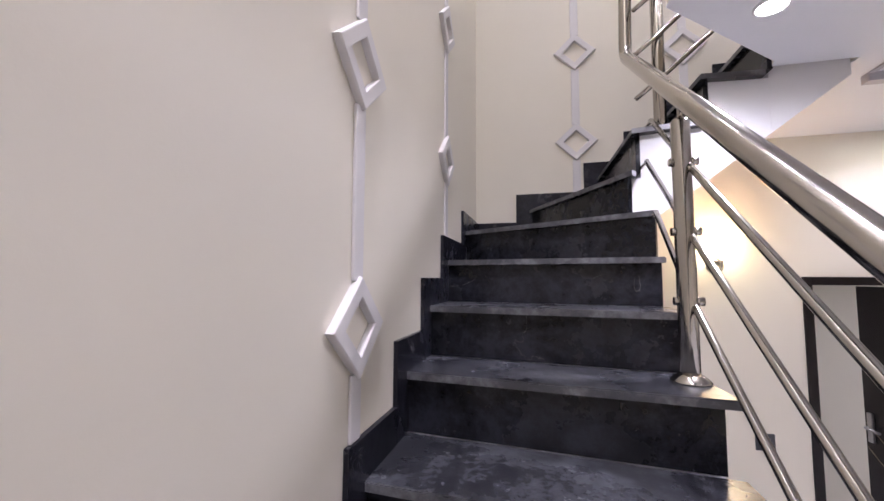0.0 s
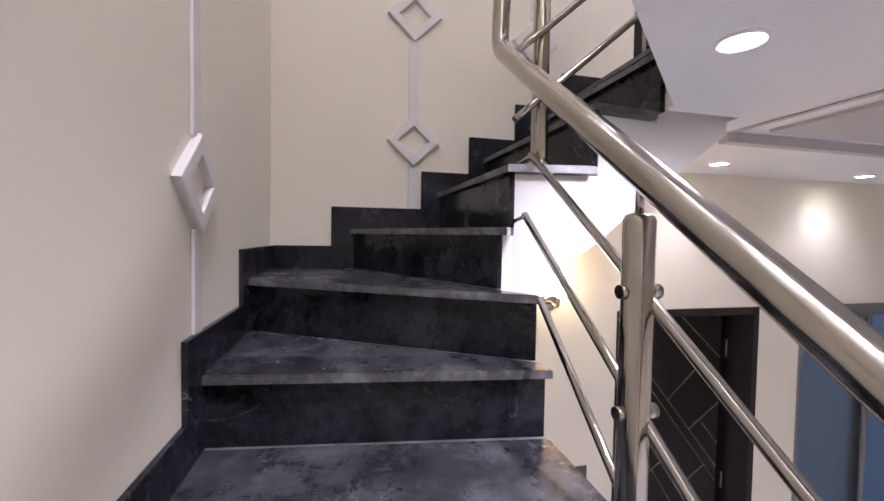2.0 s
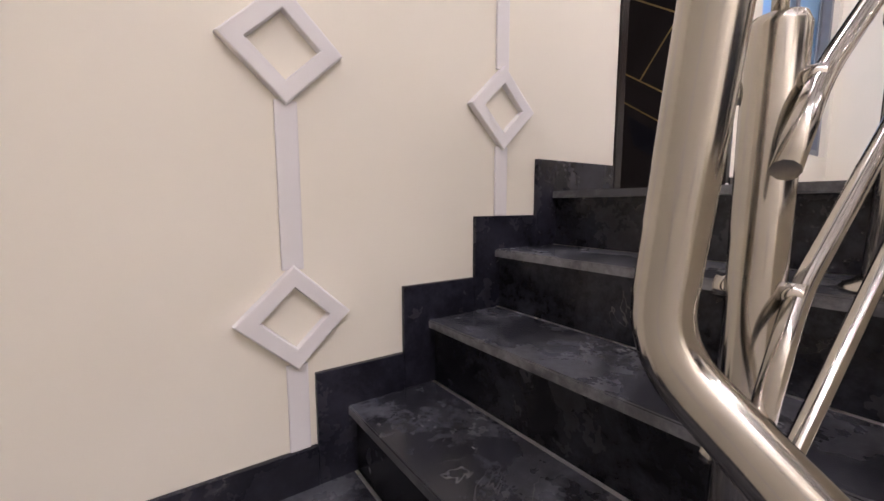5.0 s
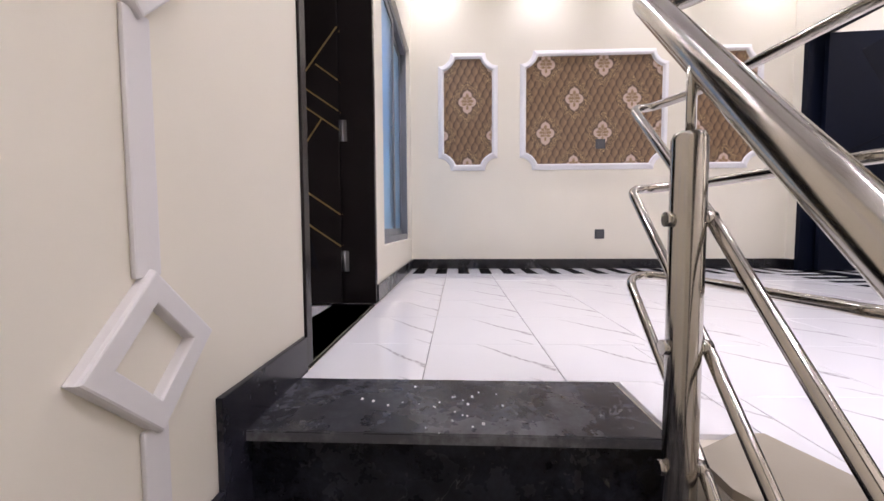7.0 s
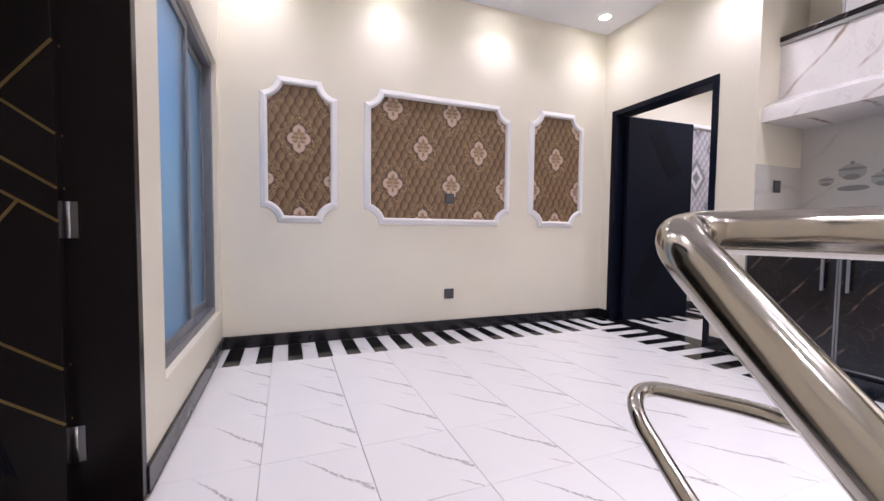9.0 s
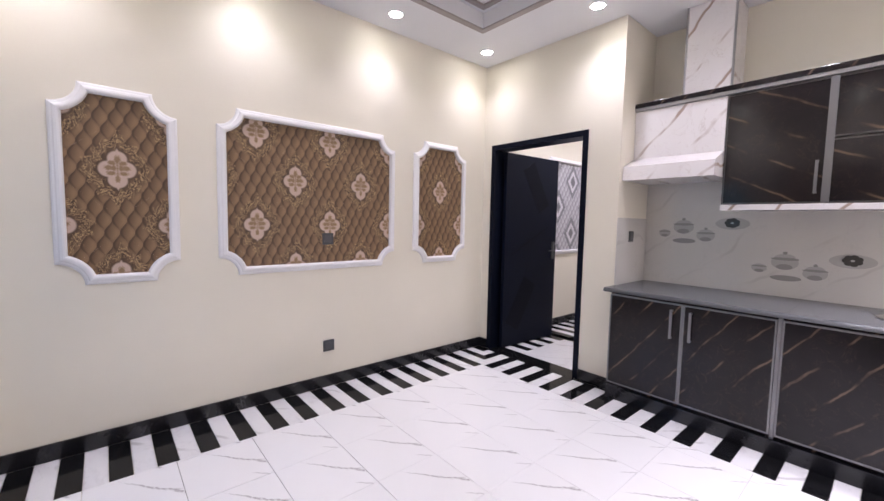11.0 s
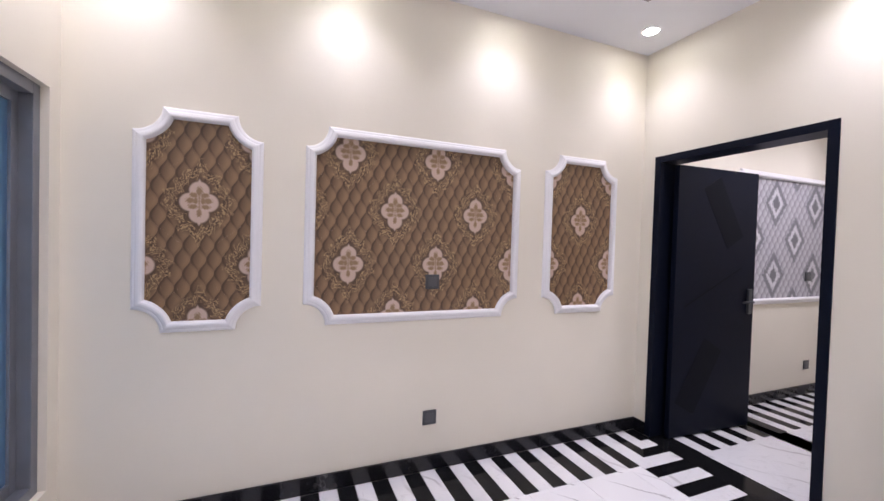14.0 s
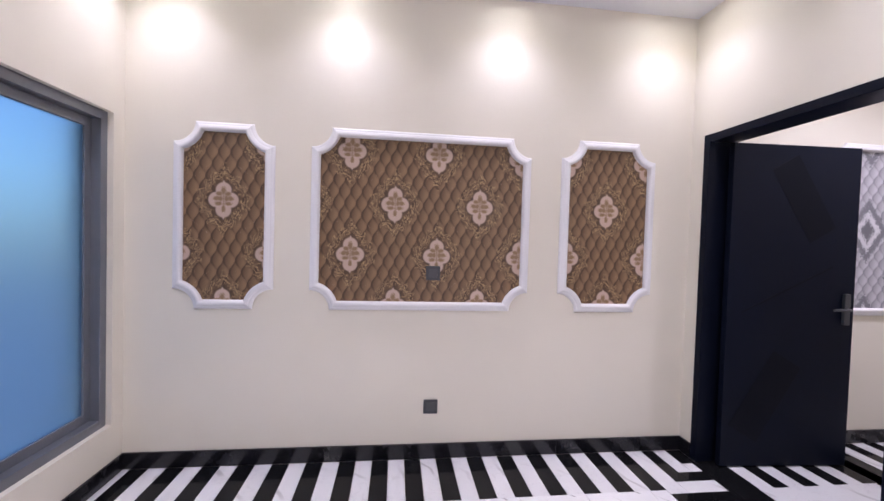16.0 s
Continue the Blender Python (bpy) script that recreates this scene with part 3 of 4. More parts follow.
for n, h in enumerate(HS):
    e = ((0.862, -0.800, -0.500), (0.834, -0.828, -0.676), (0.833, -0.935, -0.900))[n]
    part("bar", tube([(0.805, -3.70, -8 * R + h - 2.38 * 0.735), (0.800, -1.32, -8 * R + h), (e[0] - 0.014, e[1], e[2])], RB, 10), STEEL, rail)
    part("bracket", tube([(e[0] - 0.014, e[1] - 0.004, e[2] - 0.004), (e[0] - 0.03, e[1] + 0.05, e[2] - 0.02)], 0.006, 8), STEEL, rail)
    part("bar", tube(rounded([(0.795, -0.80, -3 * R + h - 0.085), (0.895, -0.79, -3 * R + h), (1.303, -0.826, -R + h),
                              (1.635, -0.848, (0.68, 0.495, 0.288)[n]), (1.668, -0.900, (0.69, 0.50, 0.295)[n]), (1.56, -0.955, (0.695, 0.50, 0.295)[n]),
                              (1.21, -0.985, 0.70 - 0.2 * n), (0.88, -1.33, 0.70 - 0.2 * n), (0.88, -3.9, 0.70 - 0.2 * n)], 0.035), RB, 10), STEEL, rail)
    for (x, y, z), p in ((P1, posts[0]), (P2, posts[1]), (P4, posts[2])):
        d = (1, 0) if p is posts[0] else (0, -1)
        part("clamp", tube([(x + d[0] * 0.018, y + d[1] * 0.018, z + h), (x + d[0] * 0.040, y + d[1] * 0.040, z + h)], 0.0125, 12), STEEL, p)
        part("bolt", tube([(x - d[0] * 0.02, y - d[1] * 0.02, z + h), (x - d[0] * 0.033, y - d[1] * 0.033, z + h)], 0.0115, 12), STEEL, p)
for x, y in ((1.19, -1.04), (0.88, -2.0)):
    post(x, y, 0.006, 0.74, 0.90)

# ---------------------------------------------------------------- wall mouldings beside the stairs
def ring_bm(hw, hh, w, depth):
    """A bevelled diamond ring in the plane y = 0, facing -y."""
    bm = bmesh.new()
    loops = []
    for k, d in ((1.0, 0.0), (0.995, depth * 0.70), (0.975, depth * 0.93), (0.945, depth), (1.03 - w, depth), (1.01 - w, depth * 0.93), (1 - w, depth * 0.75), (0.995 - w, 0.0)):
        loops.append([bm.verts.new((x * hw * k, -d, z * hh * k)) for x, z in ((1, 0), (0, 1), (-1, 0), (0, -1))])
    for a, b in zip(loops, loops[1:]):
        for i in range(4):
            bm.faces.new((a[i], a[(i + 1) % 4], b[(i + 1) % 4], b[i]))
    bmesh.ops.recalc_face_normals(bm, faces=bm.faces)
    return bm


def moulding(m, centres, bottom, hw=0.132, hh=0.108):
    t = thing("wall_moulding", "white plaster moulding of stacked diamonds on a strip", "wall moulding", "diamond wall mouldings", m=m)
    z = bottom
    for c in centres:
        part("strip", boxes((-0.024, 0.024, -0.009, -0.0005, z, c - hh + 0.012), bevel=0.004), PLASTER, t)
        bm = ring_bm(hw, hh, 0.42, 0.019)
        bm.transform(Matrix.Translation((0, -0.0005, c)))
        part("diamond", bm, PLASTER, t)
        z = c + hh - 0.012
    part("strip", boxes((-0.024, 0.024, -0.009, -0.0005, z, min(z + 0.4, 2.9)), bevel=0.004), PLASTER, t)


moulding(pose(0.628, 0, 0), [-0.295, 0.283, 0.863, 1.446, 2.03], -4 * R + 0.10, hw=0.126, hh=0.120)
moulding(pose(1.238, 0, 0), [0.235, 0.818, 1.40, 1.98], -R + 0.10, hw=0.125, hh=0.120)
moulding(pose(0, -0.875, 0, 0, 0, 90), [-0.632, -0.03, 0.57, 1.17, 1.77], -6 * R + 0.10, hw=0.122, hh=0.113)
moulding(pose(0, -1.722, 0, 0, 0, 90), [-1.257, -0.657, -0.057, 0.543, 1.143], -9 * R + 0.10, hw=0.125, hh=0.112)
moulding(pose(0, -2.58, 0, 0, 0, 90), [-1.85, -1.25, -0.65, -0.05, 0.55], -12 * R + 0.10, hw=0.125, hh=0.112)

# ---------------------------------------------------------------- doors
def slant(u0, v0, u1, v1, w, t0, t1):
    """A thin bar from (u0, v0) to (u1, v1) on a door's face, u across from the hinge, v up."""
    d = Vector((u1 - u0, v1 - v0)).normalized() * 1.0
    n = Vector((-d.y, d.x)) * w / 2
    bm = bmesh.new()
    c = [(u0 + n.x, v0 + n.y), (u1 + n.x, v1 + n.y), (u1 - n.x, v1 - n.y), (u0 - n.x, v0 - n.y)]
    a = [bm.verts.new((u, t0, v)) for u, v in c]
    b = [bm.verts.new((u, t1, v)) for u, v in c]
    bm.faces.new(a), bm.faces.new(b[::-1])
    for i in range(4):
        bm.faces.new((a[i], b[i], b[(i + 1) % 4], a[(i + 1) % 4]))
    bmesh.ops.recalc_face_normals(bm, faces=bm.faces)
    return bm


def door(name, x0, x1, ya, yb, z0, z1, hinge, turn, mat, lines, dark, label, jamb=0.045, w=0.85, line=0.008, metal=None, hatch=False):
    """Frame in the opening x0-x1 between the faces ya (seen) and yb; leaf hung at hinge, turned about z."""
    d = thing(name, label, "door", kind="structure")
    lo, hi = min(ya, yb), max(ya, yb)
    part("jamb", boxes((x0 + 0.001, x0 + jamb, lo, hi, z0, z1), bevel=0.003), mat, d)
    part("jamb", boxes((x1 - jamb, x1 - 0.001, lo, hi, z0, z1), bevel=0.003), mat, d)
    part("head", boxes((x0 + jamb, x1 - jamb, lo, hi, z1 - jamb, z1 - 0.001), bevel=0.003), mat, d)
    h = z1 - z0 - jamb - 0.015
    grip = ALU if lines else SOCKET
    leaf = part("leaf", boxes((0, w, -0.02, 0.02, 0.008, h), bevel=0.002), mat, d, "dark lacquered leaf with slanting inlaid lines" if lines else "black lacquered leaf standing open")
    leaf.matrix_basis = pose(*hinge, z0, 0, 0, turn)
    for u0, v0, u1, v1 in lines:
        for s in (-1, 1):
            part("inlay_line", slant(u0, v0, u1, v1, line, s * 0.0195, s * 0.0215), metal or INLAY, leaf)
    for u0, v0, u1, v1, ww in dark:
        for s in (-1, 1):
            part("inlay_band", slant(u0, v0, u1, v1, ww, s * 0.0195, s * 0.0212), GROOVE, leaf)
    if hatch:
        # ribbed inset between two lines
        for i in range(16):
            u = 0.115 + 0.0125 * i
            for s in (-1, 1):
                part("inlay_rib", slant(u, 0.10 + 0.68 * u, u + 0.05, 0.285 + 0.68 * u, 0.006, s * 0.0195, s * 0.0208), GROOVE, leaf)
    for s in (-1, 1):
        hd = part("handle", boxes((w - 0.085, w - 0.045, s * 0.031 - 0.010, s * 0.031 + 0.010, 0.93, 1.13), bevel=0.004), grip, leaf, "metal lever handle")
        part("lever", tube(rounded([(w - 0.065, s * 0.035, 1.03), (w - 0.065, s * 0.07, 1.03), (w - 0.19, s * 0.07, 1.03)], 0.015), 0.009, 10), grip, hd)
    for v in (0.23, 0.92, 1.78):
        part("hinge", tube([(-0.006, -0.026, v - 0.055), (-0.006, -0.026, v + 0.055)], 0.009, 10, bm=boxes((-0.03, 0.022, -0.0235, -0.0205, v - 0.055, v + 0.055))), ALU, leaf) if lines else None
    return d


GOLD = [(0.0, 1.01, 0.84, 1.58), (0.0, 0.915, 0.84, 1.485), (0.0, 0.479, 0.84, 1.05), (0.0, 0.313, 0.84, 0.884), (0.086, 0.973, 0.29, 0.676),
        (0.0, 1.165, 0.113, 1.247), (0.21, 1.153, 0.0, 1.43), (0.40, 1.28, 0.12, 1.66), (0.0, 1.72, 0.46, 2.03), (0.45, 0.785, 0.70, 0.45)]
door("door_1", 1.812, 2.835, -0.008, 0.228, 0.0, 2.13, (2.765, 0.165), 91, DOOR, GOLD, [], "dark brown lacquered door with gold lines, standing open", hatch=True)
door("door_2", 3.375, 4.45, SOUTH + 0.008, SOUTH - 0.168, 0.0, 2.13, (4.345, SOUTH - 0.10), -93, DOORBLUE, [],
     [(0.345, 1.955, 0.62, 1.50, 0.20), (0.14, 0.22, 0.42, 0.70, 0.22), (0.1, 1.0, 0.7, 1.3, 0.012)], "black lacquered door standing open to a bedroom", jamb=0.05, w=0.86)
door("door_3", 1.76, 2.735, -0.008, 0.228, G, -1.13, (2.67, 0.165), 91, DOOR, GOLD, [], "dark brown ground floor door with gold lines, standing open", line=0.005, metal=INLAYDULL, hatch=True)

# ---------------------------------------------------------------- windows
def window(name, x0, x1, z0, z1, label, panes):
    w = thing(name, label, "window", kind="structure")
    f = 0.05
    y0, y1 = 0.03, 0.12
    fr = part("window_frame", boxes((x0 + 0.001, x0 + f, y0, y1, z0, z1), (x1 - f, x1 - 0.001, y0, y1, z0, z1), (x0 + f, x1 - f, y0, y1, z0, z0 + f), (x0 + f, x1 - f, y0, y1, z1 - f, z1), bevel=0.003), FRAME, w)
    m = (x0 + x1) / 2
    for a, b, y, glass in ((x0 + f, m + 0.03, 0.055, panes[0]), (m - 0.03, x1 - f, 0.092, panes[1])):
        s = part("sash", boxes((a, a + 0.045, y - 0.014, y + 0.014, z0 + f, z1 - f), (b - 0.045, b, y - 0.014, y + 0.014, z0 + f, z1 - f),
                               (a + 0.045, b - 0.045, y - 0.014, y + 0.014, z0 + f, z0 + f + 0.05), (a + 0.045, b - 0.045, y - 0.014, y + 0.014, z1 - f - 0.05, z1 - f), bevel=0.002), FRAME, w)
        pane = part("pane", boxes((a + 0.04, b - 0.04, y - 0.003, y + 0.003, z0 + f + 0.045, z1 - f - 0.045)), glass, s, "blue tinted frosted glass")
        pane.visible_shadow = False
    return w


window("window_1", 3.10, 4.47, 0.30, 2.05, "grey aluminium sliding window with blue frosted glass", (GLASS, GLASS))
window("window_2", 3.06, 4.40, -2.95, -1.13, "grey aluminium ground floor window with blue frosted glass", (GLASS_GREY, GLASS_LOW))
tagged(new("ground", mesh("ground", boxes((-60, 60, -60, 60, G - 0.5, G - 0.25)), GROUT)), "plain paved ground outside", "ground", kind="structure")

# ---------------------------------------------------------------- wallpaper panels
PW = 0.050                                # width of the panel frames


def panel_outline(y0, y1, z0, z1, r, off):
    """A rectangle grown by off whose corners are scooped out about the frame's outer corners, as points (y, z)."""
    pts, rho = [], r + PW - off
    th = math.degrees(math.asin((PW - off) / rho))
    for cy, cz, a0 in ((y0 - PW, z0 - PW, 90), (y1 + PW, z0 - PW, 180), (y1 + PW, z1 + PW, 270), (y0 - PW, z1 + PW, 0)):
        for i in range(11):
            a = radians(a0 - th - i * (90 - 2 * th) / 10)
            pts.append((cy + rho * math.cos(a), cz + rho * math.sin(a)))
    return pts


def paper_panel(y0, y1, z0, z1, origin, paper, label, r=0.13, x=EAST):
    t = thing("wall_panel", label, "wall panel", "framed wallpaper panels", m=Matrix.Translation((x, *origin)))
    oy, oz = origin
    inner = panel_outline(y0, y1, z0, z1, r, -0.004)
    bm = bmesh.new()
    f = bm.faces.new([bm.verts.new((-0.004, y - oy, z - oz)) for y, z in inner])
    ext = bmesh.ops.extrude_face_region(bm, geom=[f])
    bmesh.ops.translate(bm, verts=[v for v in ext["geom"] if isinstance(v, bmesh.types.BMVert)], vec=(0.0035, 0, 0))
    bmesh.ops.recalc_face_normals(bm, faces=bm.faces)
    part("wallpaper", bm, paper, t)
    # moulded frame: profile swept along the outline
    bm = bmesh.new()
    n = len(inner)
    loops = [[bm.verts.new((-h - 0.0006, y - oy, z - oz)) for y, z in panel_outline(y0, y1, z0, z1, r, off)]
             for off, h in ((-0.006, 0.0), (-0.006, 0.013), (-0.002, 0.024), (0.004, 0.030), (0.012, 0.031), (0.024, 0.027), (0.030, 0.021), (0.038, 0.019), (0.046, 0.013), (PW - 0.001, 0.006), (PW, 0.0))]
    for a, b in zip(loops, loops[1:]):
        for i in range(n):
            bm.faces.new((a[i], a[(i + 1) % n], b[(i + 1) % n], b[i]))
    bmesh.ops.recalc_face_normals(bm, faces=bm.faces)
    part("frame", bm, WHITE, t, "white moulded frame with scooped corners")


paper_panel(-0.785, -0.315, 1.00, 2.005, (-0.544, 1.60), BROWNPAPER, "narrow brown damask wallpaper panel in a white frame", 0.120)
paper_panel(-2.375, -1.095, 1.00, 2.015, (-1.556, 1.612), BROWNPAPER, "wide brown damask wallpaper panel in a white frame", 0.120)
paper_panel(-3.235, -2.68, 1.00, 2.03, (-2.95, 1.62), BROWNPAPER, "narrow brown damask wallpaper panel beside the doorway", 0.120)
paper_panel(-6.75, -4.75, 0.99, 2.13, (-5.607, 1.557), GREYPAPER, "grey damask wallpaper panel in a white frame in the bedroom", 0.035)


def socket(m, label):
    s = thing("wall_socket", label, "wall socket", "anthracite wall plates", m=m)
    part("plate", boxes((-0.045, 0.045, -0.010, -0.0005, -0.045, 0.045), bevel=0.003), SOCKET, s)
    part("rocker", boxes((-0.028, 0.028, -0.0125, -0.0102, -0.028, 0.028), bevel=0.001), SOCKETIN, s)


socket(pose(EAST, -1.813, 0.334, 0, 0, -90), "square anthracite socket plate low on the wall")
socket(pose(EAST - 0.004, -1.805, 1.189, 0, 0, -90), "square anthracite socket plate on the wallpaper")
socket(pose(EAST, -5.90, 0.30, 0, 0, -90), "square anthracite socket plate in the bedroom")
socket(pose(EAST - 0.004, -5.85, 1.20, 0, 0, -90), "square anthracite socket plate on grey wallpaper")
socket(pose(1.55, 0, -2.01), "square anthracite socket plate on the ground floor wall")
socket(pose(3.10, -3.80, 1.25, 0, 0, -90), "anthracite switch plate on the kitchen return")

# ---------------------------------------------------------------- downlights and lamps
def downlight(x, y, z, watts, cone=132, k=1.0):
    d = thing("downlight", "round recessed white downlight, real or added for fill, switched on", "downlight", "ceiling downlights", m=pose(x, y, z))
    part("ring", turned([(r * k, h) for r, h in ((0.050, -0.0006), (0.062, -0.0006), (0.062, -0.004), (0.056, -0.008), (0.050, -0.006), (0.050, -0.0006))], 24, cap=False), WHITE, d)
    part("lens", turned([(r * k, h) for r, h in ((0.049, -0.0008), (0.049, -0.004), (0.03, -0.0045))], 24), GLOW, d)
    lamp("SPOT", "downlight_beam", pose(x, y, z - 0.02), watts, (0.985, 0.925, 1.10), 0.045, cone, 1.0)


for x, y in ((4.30, -0.25), (4.30, -1.24), (4.30, -2.25), (4.29, -3.27)):
    downlight(x, y, TOP, HALL_W * 0.86, 120)
# the two at x 0.93 are not known fittings, added to lift the hall's ambient light
for x, y, w in ((3.19, -0.27, 2.1), (2.05, -0.27, 1.1), (3.19, -3.27, 1.3), (2.05, -3.27, 1.3), (0.93, -2.25, 2.1), (0.93, -3.27, 1.8)):
    downlight(x, y, TOP, HALL_W * w, 160 if x < 1 else 138)
# unseen downlights added over the stairwell to fill it with light
for x, y, w in ((0.45, -0.5, 0.17), (0.45, -1.5, 0.42), (0.45, -2.6, 2.6), (0.45, -3.6, 3.2)):
    downlight(x, y, TOP, STAIR_W * w, 98 if y < -2 else 140)
# bedroom lights out of view, added to brighten what shows through the doorway
for y in (-4.4, -5.6):
    downlight(3.8, y, TOP, BED_W, 150)
# the pair at y -2.9 is unseen, added so the floor bounces light upwards
for x, y, w in ((1.06, -1.25, 1.15), (2.10, -0.275, 0.36), (3.17, -0.22, 0.30), (2.2, -2.9, 3.6), (3.4, -2.9, 3.2)):
    downlight(x, y, SLAB, GROUND_W * w, 172 if y == -1.25 else 140, 0.74)
# back rooms: one unseen downlight added on each storey to light them
downlight(1.6, 1.5, SLAB, GROUND_W * 2.4)
downlight(1.6, 1.5, TOP, HALL_W * 1.2)

wl = thing("wall_lamp", "lit wall lamp with a warm fabric shade on a chrome arm", "wall lamp", m=pose(1.352, 0, -0.97))
part("back_plate", turned([(0.045, 0.0005), (0.045, 0.008), (0.03, 0.014)], 20, Matrix.Rotation(radians(90), 4, "X") @ Matrix.Translation((0, -0.10, 0))), STEEL, wl)
part("arm", tube(rounded([(0, -0.01, -0.10), (0, -0.09, -0.12), (0, -0.10, -0.05)], 0.03), 0.008, 10), STEEL, wl)
part("shade", turned([(0.052, -0.05), (0.056, -0.048), (0.060, 0.07), (0.058, 0.071)], 24, Matrix.Translation((0, -0.10, 0))), SHADE, wl)
lamp("POINT", "wall_lamp_bulb", pose(1.352, -0.11, -0.855), WALL_LAMP_W, (1.0, 0.40, 0.12), 0.04)

# ---------------------------------------------------------------- kitchen
def cabinet(name, x0, x1, yf, yb, z0, z1, fronts, label, group, board=None):
    """fronts: (x0, x1, z0, z1, handle) with the handle as a box or None."""
    c = thing(name, label, "kitchen cabinet", group)
    board = board or BLACKMARBLE
    part("body", boxes((x0, x1, yb, yf - 0.021, z0, z1)), board, c)
    for a, b, c0, c1, h in fronts:
        d = part("door", boxes((a + 0.012, b - 0.012, yf - 0.02, yf, c0 + 0.012, c1 - 0.012), bevel=0.001), board, c)
        part("edge_frame", boxes((a + 0.002, a + 0.0115, yf - 0.02, yf + 0.002, c0 + 0.002, c1 - 0.002), (b - 0.0115, b - 0.002, yf - 0.02, yf + 0.002, c0 + 0.002, c1 - 0.002),
                                 (a + 0.0115, b - 0.0115, yf - 0.02, yf + 0.002, c0 + 0.002, c0 + 0.0115), (a + 0.0115, b - 0.0115, yf - 0.02, yf + 0.002, c1 - 0.0115, c1 - 0.002)), DARKALU if board is BLACKMARBLE_UP else MIDALU, d, "thin aluminium edging")
        if h:
            hx0, hx1, hz0, hz1 = h
            part("handle", boxes((hx0, hx1, yf + 0.018, yf + 0.028, hz0, hz1), (hx0, hx1, yf - 0.001, yf + 0.018, hz0, hz0 + 0.012) if hz1 - hz0 > 0.05 else (hx0, hx0 + 0.012, yf - 0.001, yf + 0.018, hz0, hz1),
                                 (hx0, hx1, yf - 0.001, yf + 0.018, hz1 - 0.012, hz1) if hz1 - hz0 > 0.05 else (hx1 - 0.012, hx1, yf - 0.001, yf + 0.018, hz0, hz1), bevel=0.001), MIDALU, d, "brushed aluminium bar handle")


YF = -3.43
cabinet("base_cabinet", 2.06, 3.06, YF, BACK + 0.002, 0.10, 0.829, [(2.555, 3.06, 0.12, 0.815, (2.612, 2.628, 0.57, 0.77)), (2.06, 2.555, 0.12, 0.815, (2.495, 2.511, 0.57, 0.77))], "black gold-veined base cabinet with aluminium edging", "kitchen base cabinets")
cabinet("base_cabinet", 1.04, 2.04, YF, BACK + 0.002, 0.10, 0.829, [(1.54, 2.04, 0.12, 0.815, (1.595, 1.611, 0.57, 0.77)), (1.04, 1.54, 0.12, 0.815, (1.48, 1.496, 0.57, 0.77))], "black gold-veined base cabinet with aluminium edging", "kitchen base cabinets")
pl = thing("cabinet_plinth", "black polished plinth under the base cabinets", "plinth")
for x0, x1 in ((1.04, 2.0495), (2.0505, 3.06)):
    part("plinth_board", boxes((x0, x1, BACK + 0.01, YF + 0.012, 0.0005, 0.099), bevel=0.002), BASE, pl)
tagged(new("trim_unit_gap", mesh("trim_unit_gap", boxes((2.0405, 2.0595, BACK + 0.01, YF - 0.004, 0.1, 0.828)), MIDALU)), "aluminium filler between the cabinet units", "filler strip", kind="structure")
wt = thing("worktop", "grey granite worktop with a rounded front", "worktop")
for x0, x1 in ((1.0, 2.0245), (2.0255, 3.098)):
    part("slab", boxes((x0, x1, BACK + 0.001, YF + 0.026, 0.83, 0.862), bevel=0.002), COUNTER, wt)
part("front_edge", tube([(1.0, YF + 0.0265, 0.846), (3.098, YF + 0.0265, 0.846)], 0.0158, 14), COUNTER, wt, "rounded polished granite edge")
sink = thing("sink", "stainless steel sink set in the grey worktop", "sink")
part("rim", turned([(0.20, 0.8625), (0.215, 0.8625), (0.215, 0.866), (0.20, 0.868), (0.19, 0.864)], 28, Matrix.Translation((1.45, -3.75, 0)) @ Matrix.Diagonal((1.15, 0.9, 1, 1))), STEEL, sink)
part("bowl", turned([(0.189, 0.8626), (0.19, 0.8640), (0.17, 0.8632), (0.02, 0.8629)], 28, Matrix.Translation((1.45, -3.75, 0)) @ Matrix.Diagonal((1.15, 0.9, 1, 1))), COUNTER, sink)
tap = thing("tap", "chrome wall tap above the sink", "tap")
part("body", tube([(1.35, BACK + 0.012, 1.08), (1.35, BACK + 0.07, 1.08), (1.55, BACK + 0.07, 1.08), (1.55, BACK + 0.012, 1.08)], 0.016, 12), STEEL, tap)
part("spout", tube(rounded([(1.45, BACK + 0.07, 1.08), (1.45, BACK + 0.08, 1.22), (1.45, BACK + 0.22, 1.24), (1.45, BACK + 0.23, 1.17)], 0.05), 0.011, 12), STEEL, tap)
for x in (1.35, 1.55):
    part("knob", tube([(x, BACK + 0.07, 1.08), (x, BACK + 0.115, 1.08)], 0.022, 12), STEEL, tap)

YU = -3.78
cabinet("wall_cabinet", 1.948, 2.475, YU, BACK + 0.002, 1.50, 2.25, [(1.948, 2.475, 1.50, 2.25, (1.985, 2.0, 1.56, 1.76))], "black gold-veined wall cabinet with aluminium edging", "kitchen wall cabinets", BLACKMARBLE_UP)
cabinet("wall_cabinet", 1.10, 1.942, YU, BACK + 0.002, 1.50, 2.25, [(1.10, 1.942, 1.89, 2.25, (1.42, 1.62, 1.925, 1.937)), (1.10, 1.942, 1.50, 1.885, (1.42, 1.62, 1.53, 1.542))], "black gold-veined wall cabinet with two lifting doors", "kitchen wall cabinets", BLACKMARBLE_UP)
tagged(new("trim_wall_unit", mesh("trim_wall_unit", boxes((1.926, 1.964, YU + 0.0025, YU + 0.008, 1.502, 2.248), bevel=0.001), MIDALU)), "aluminium cover strip between the wall cabinets", "filler strip", kind="structure")
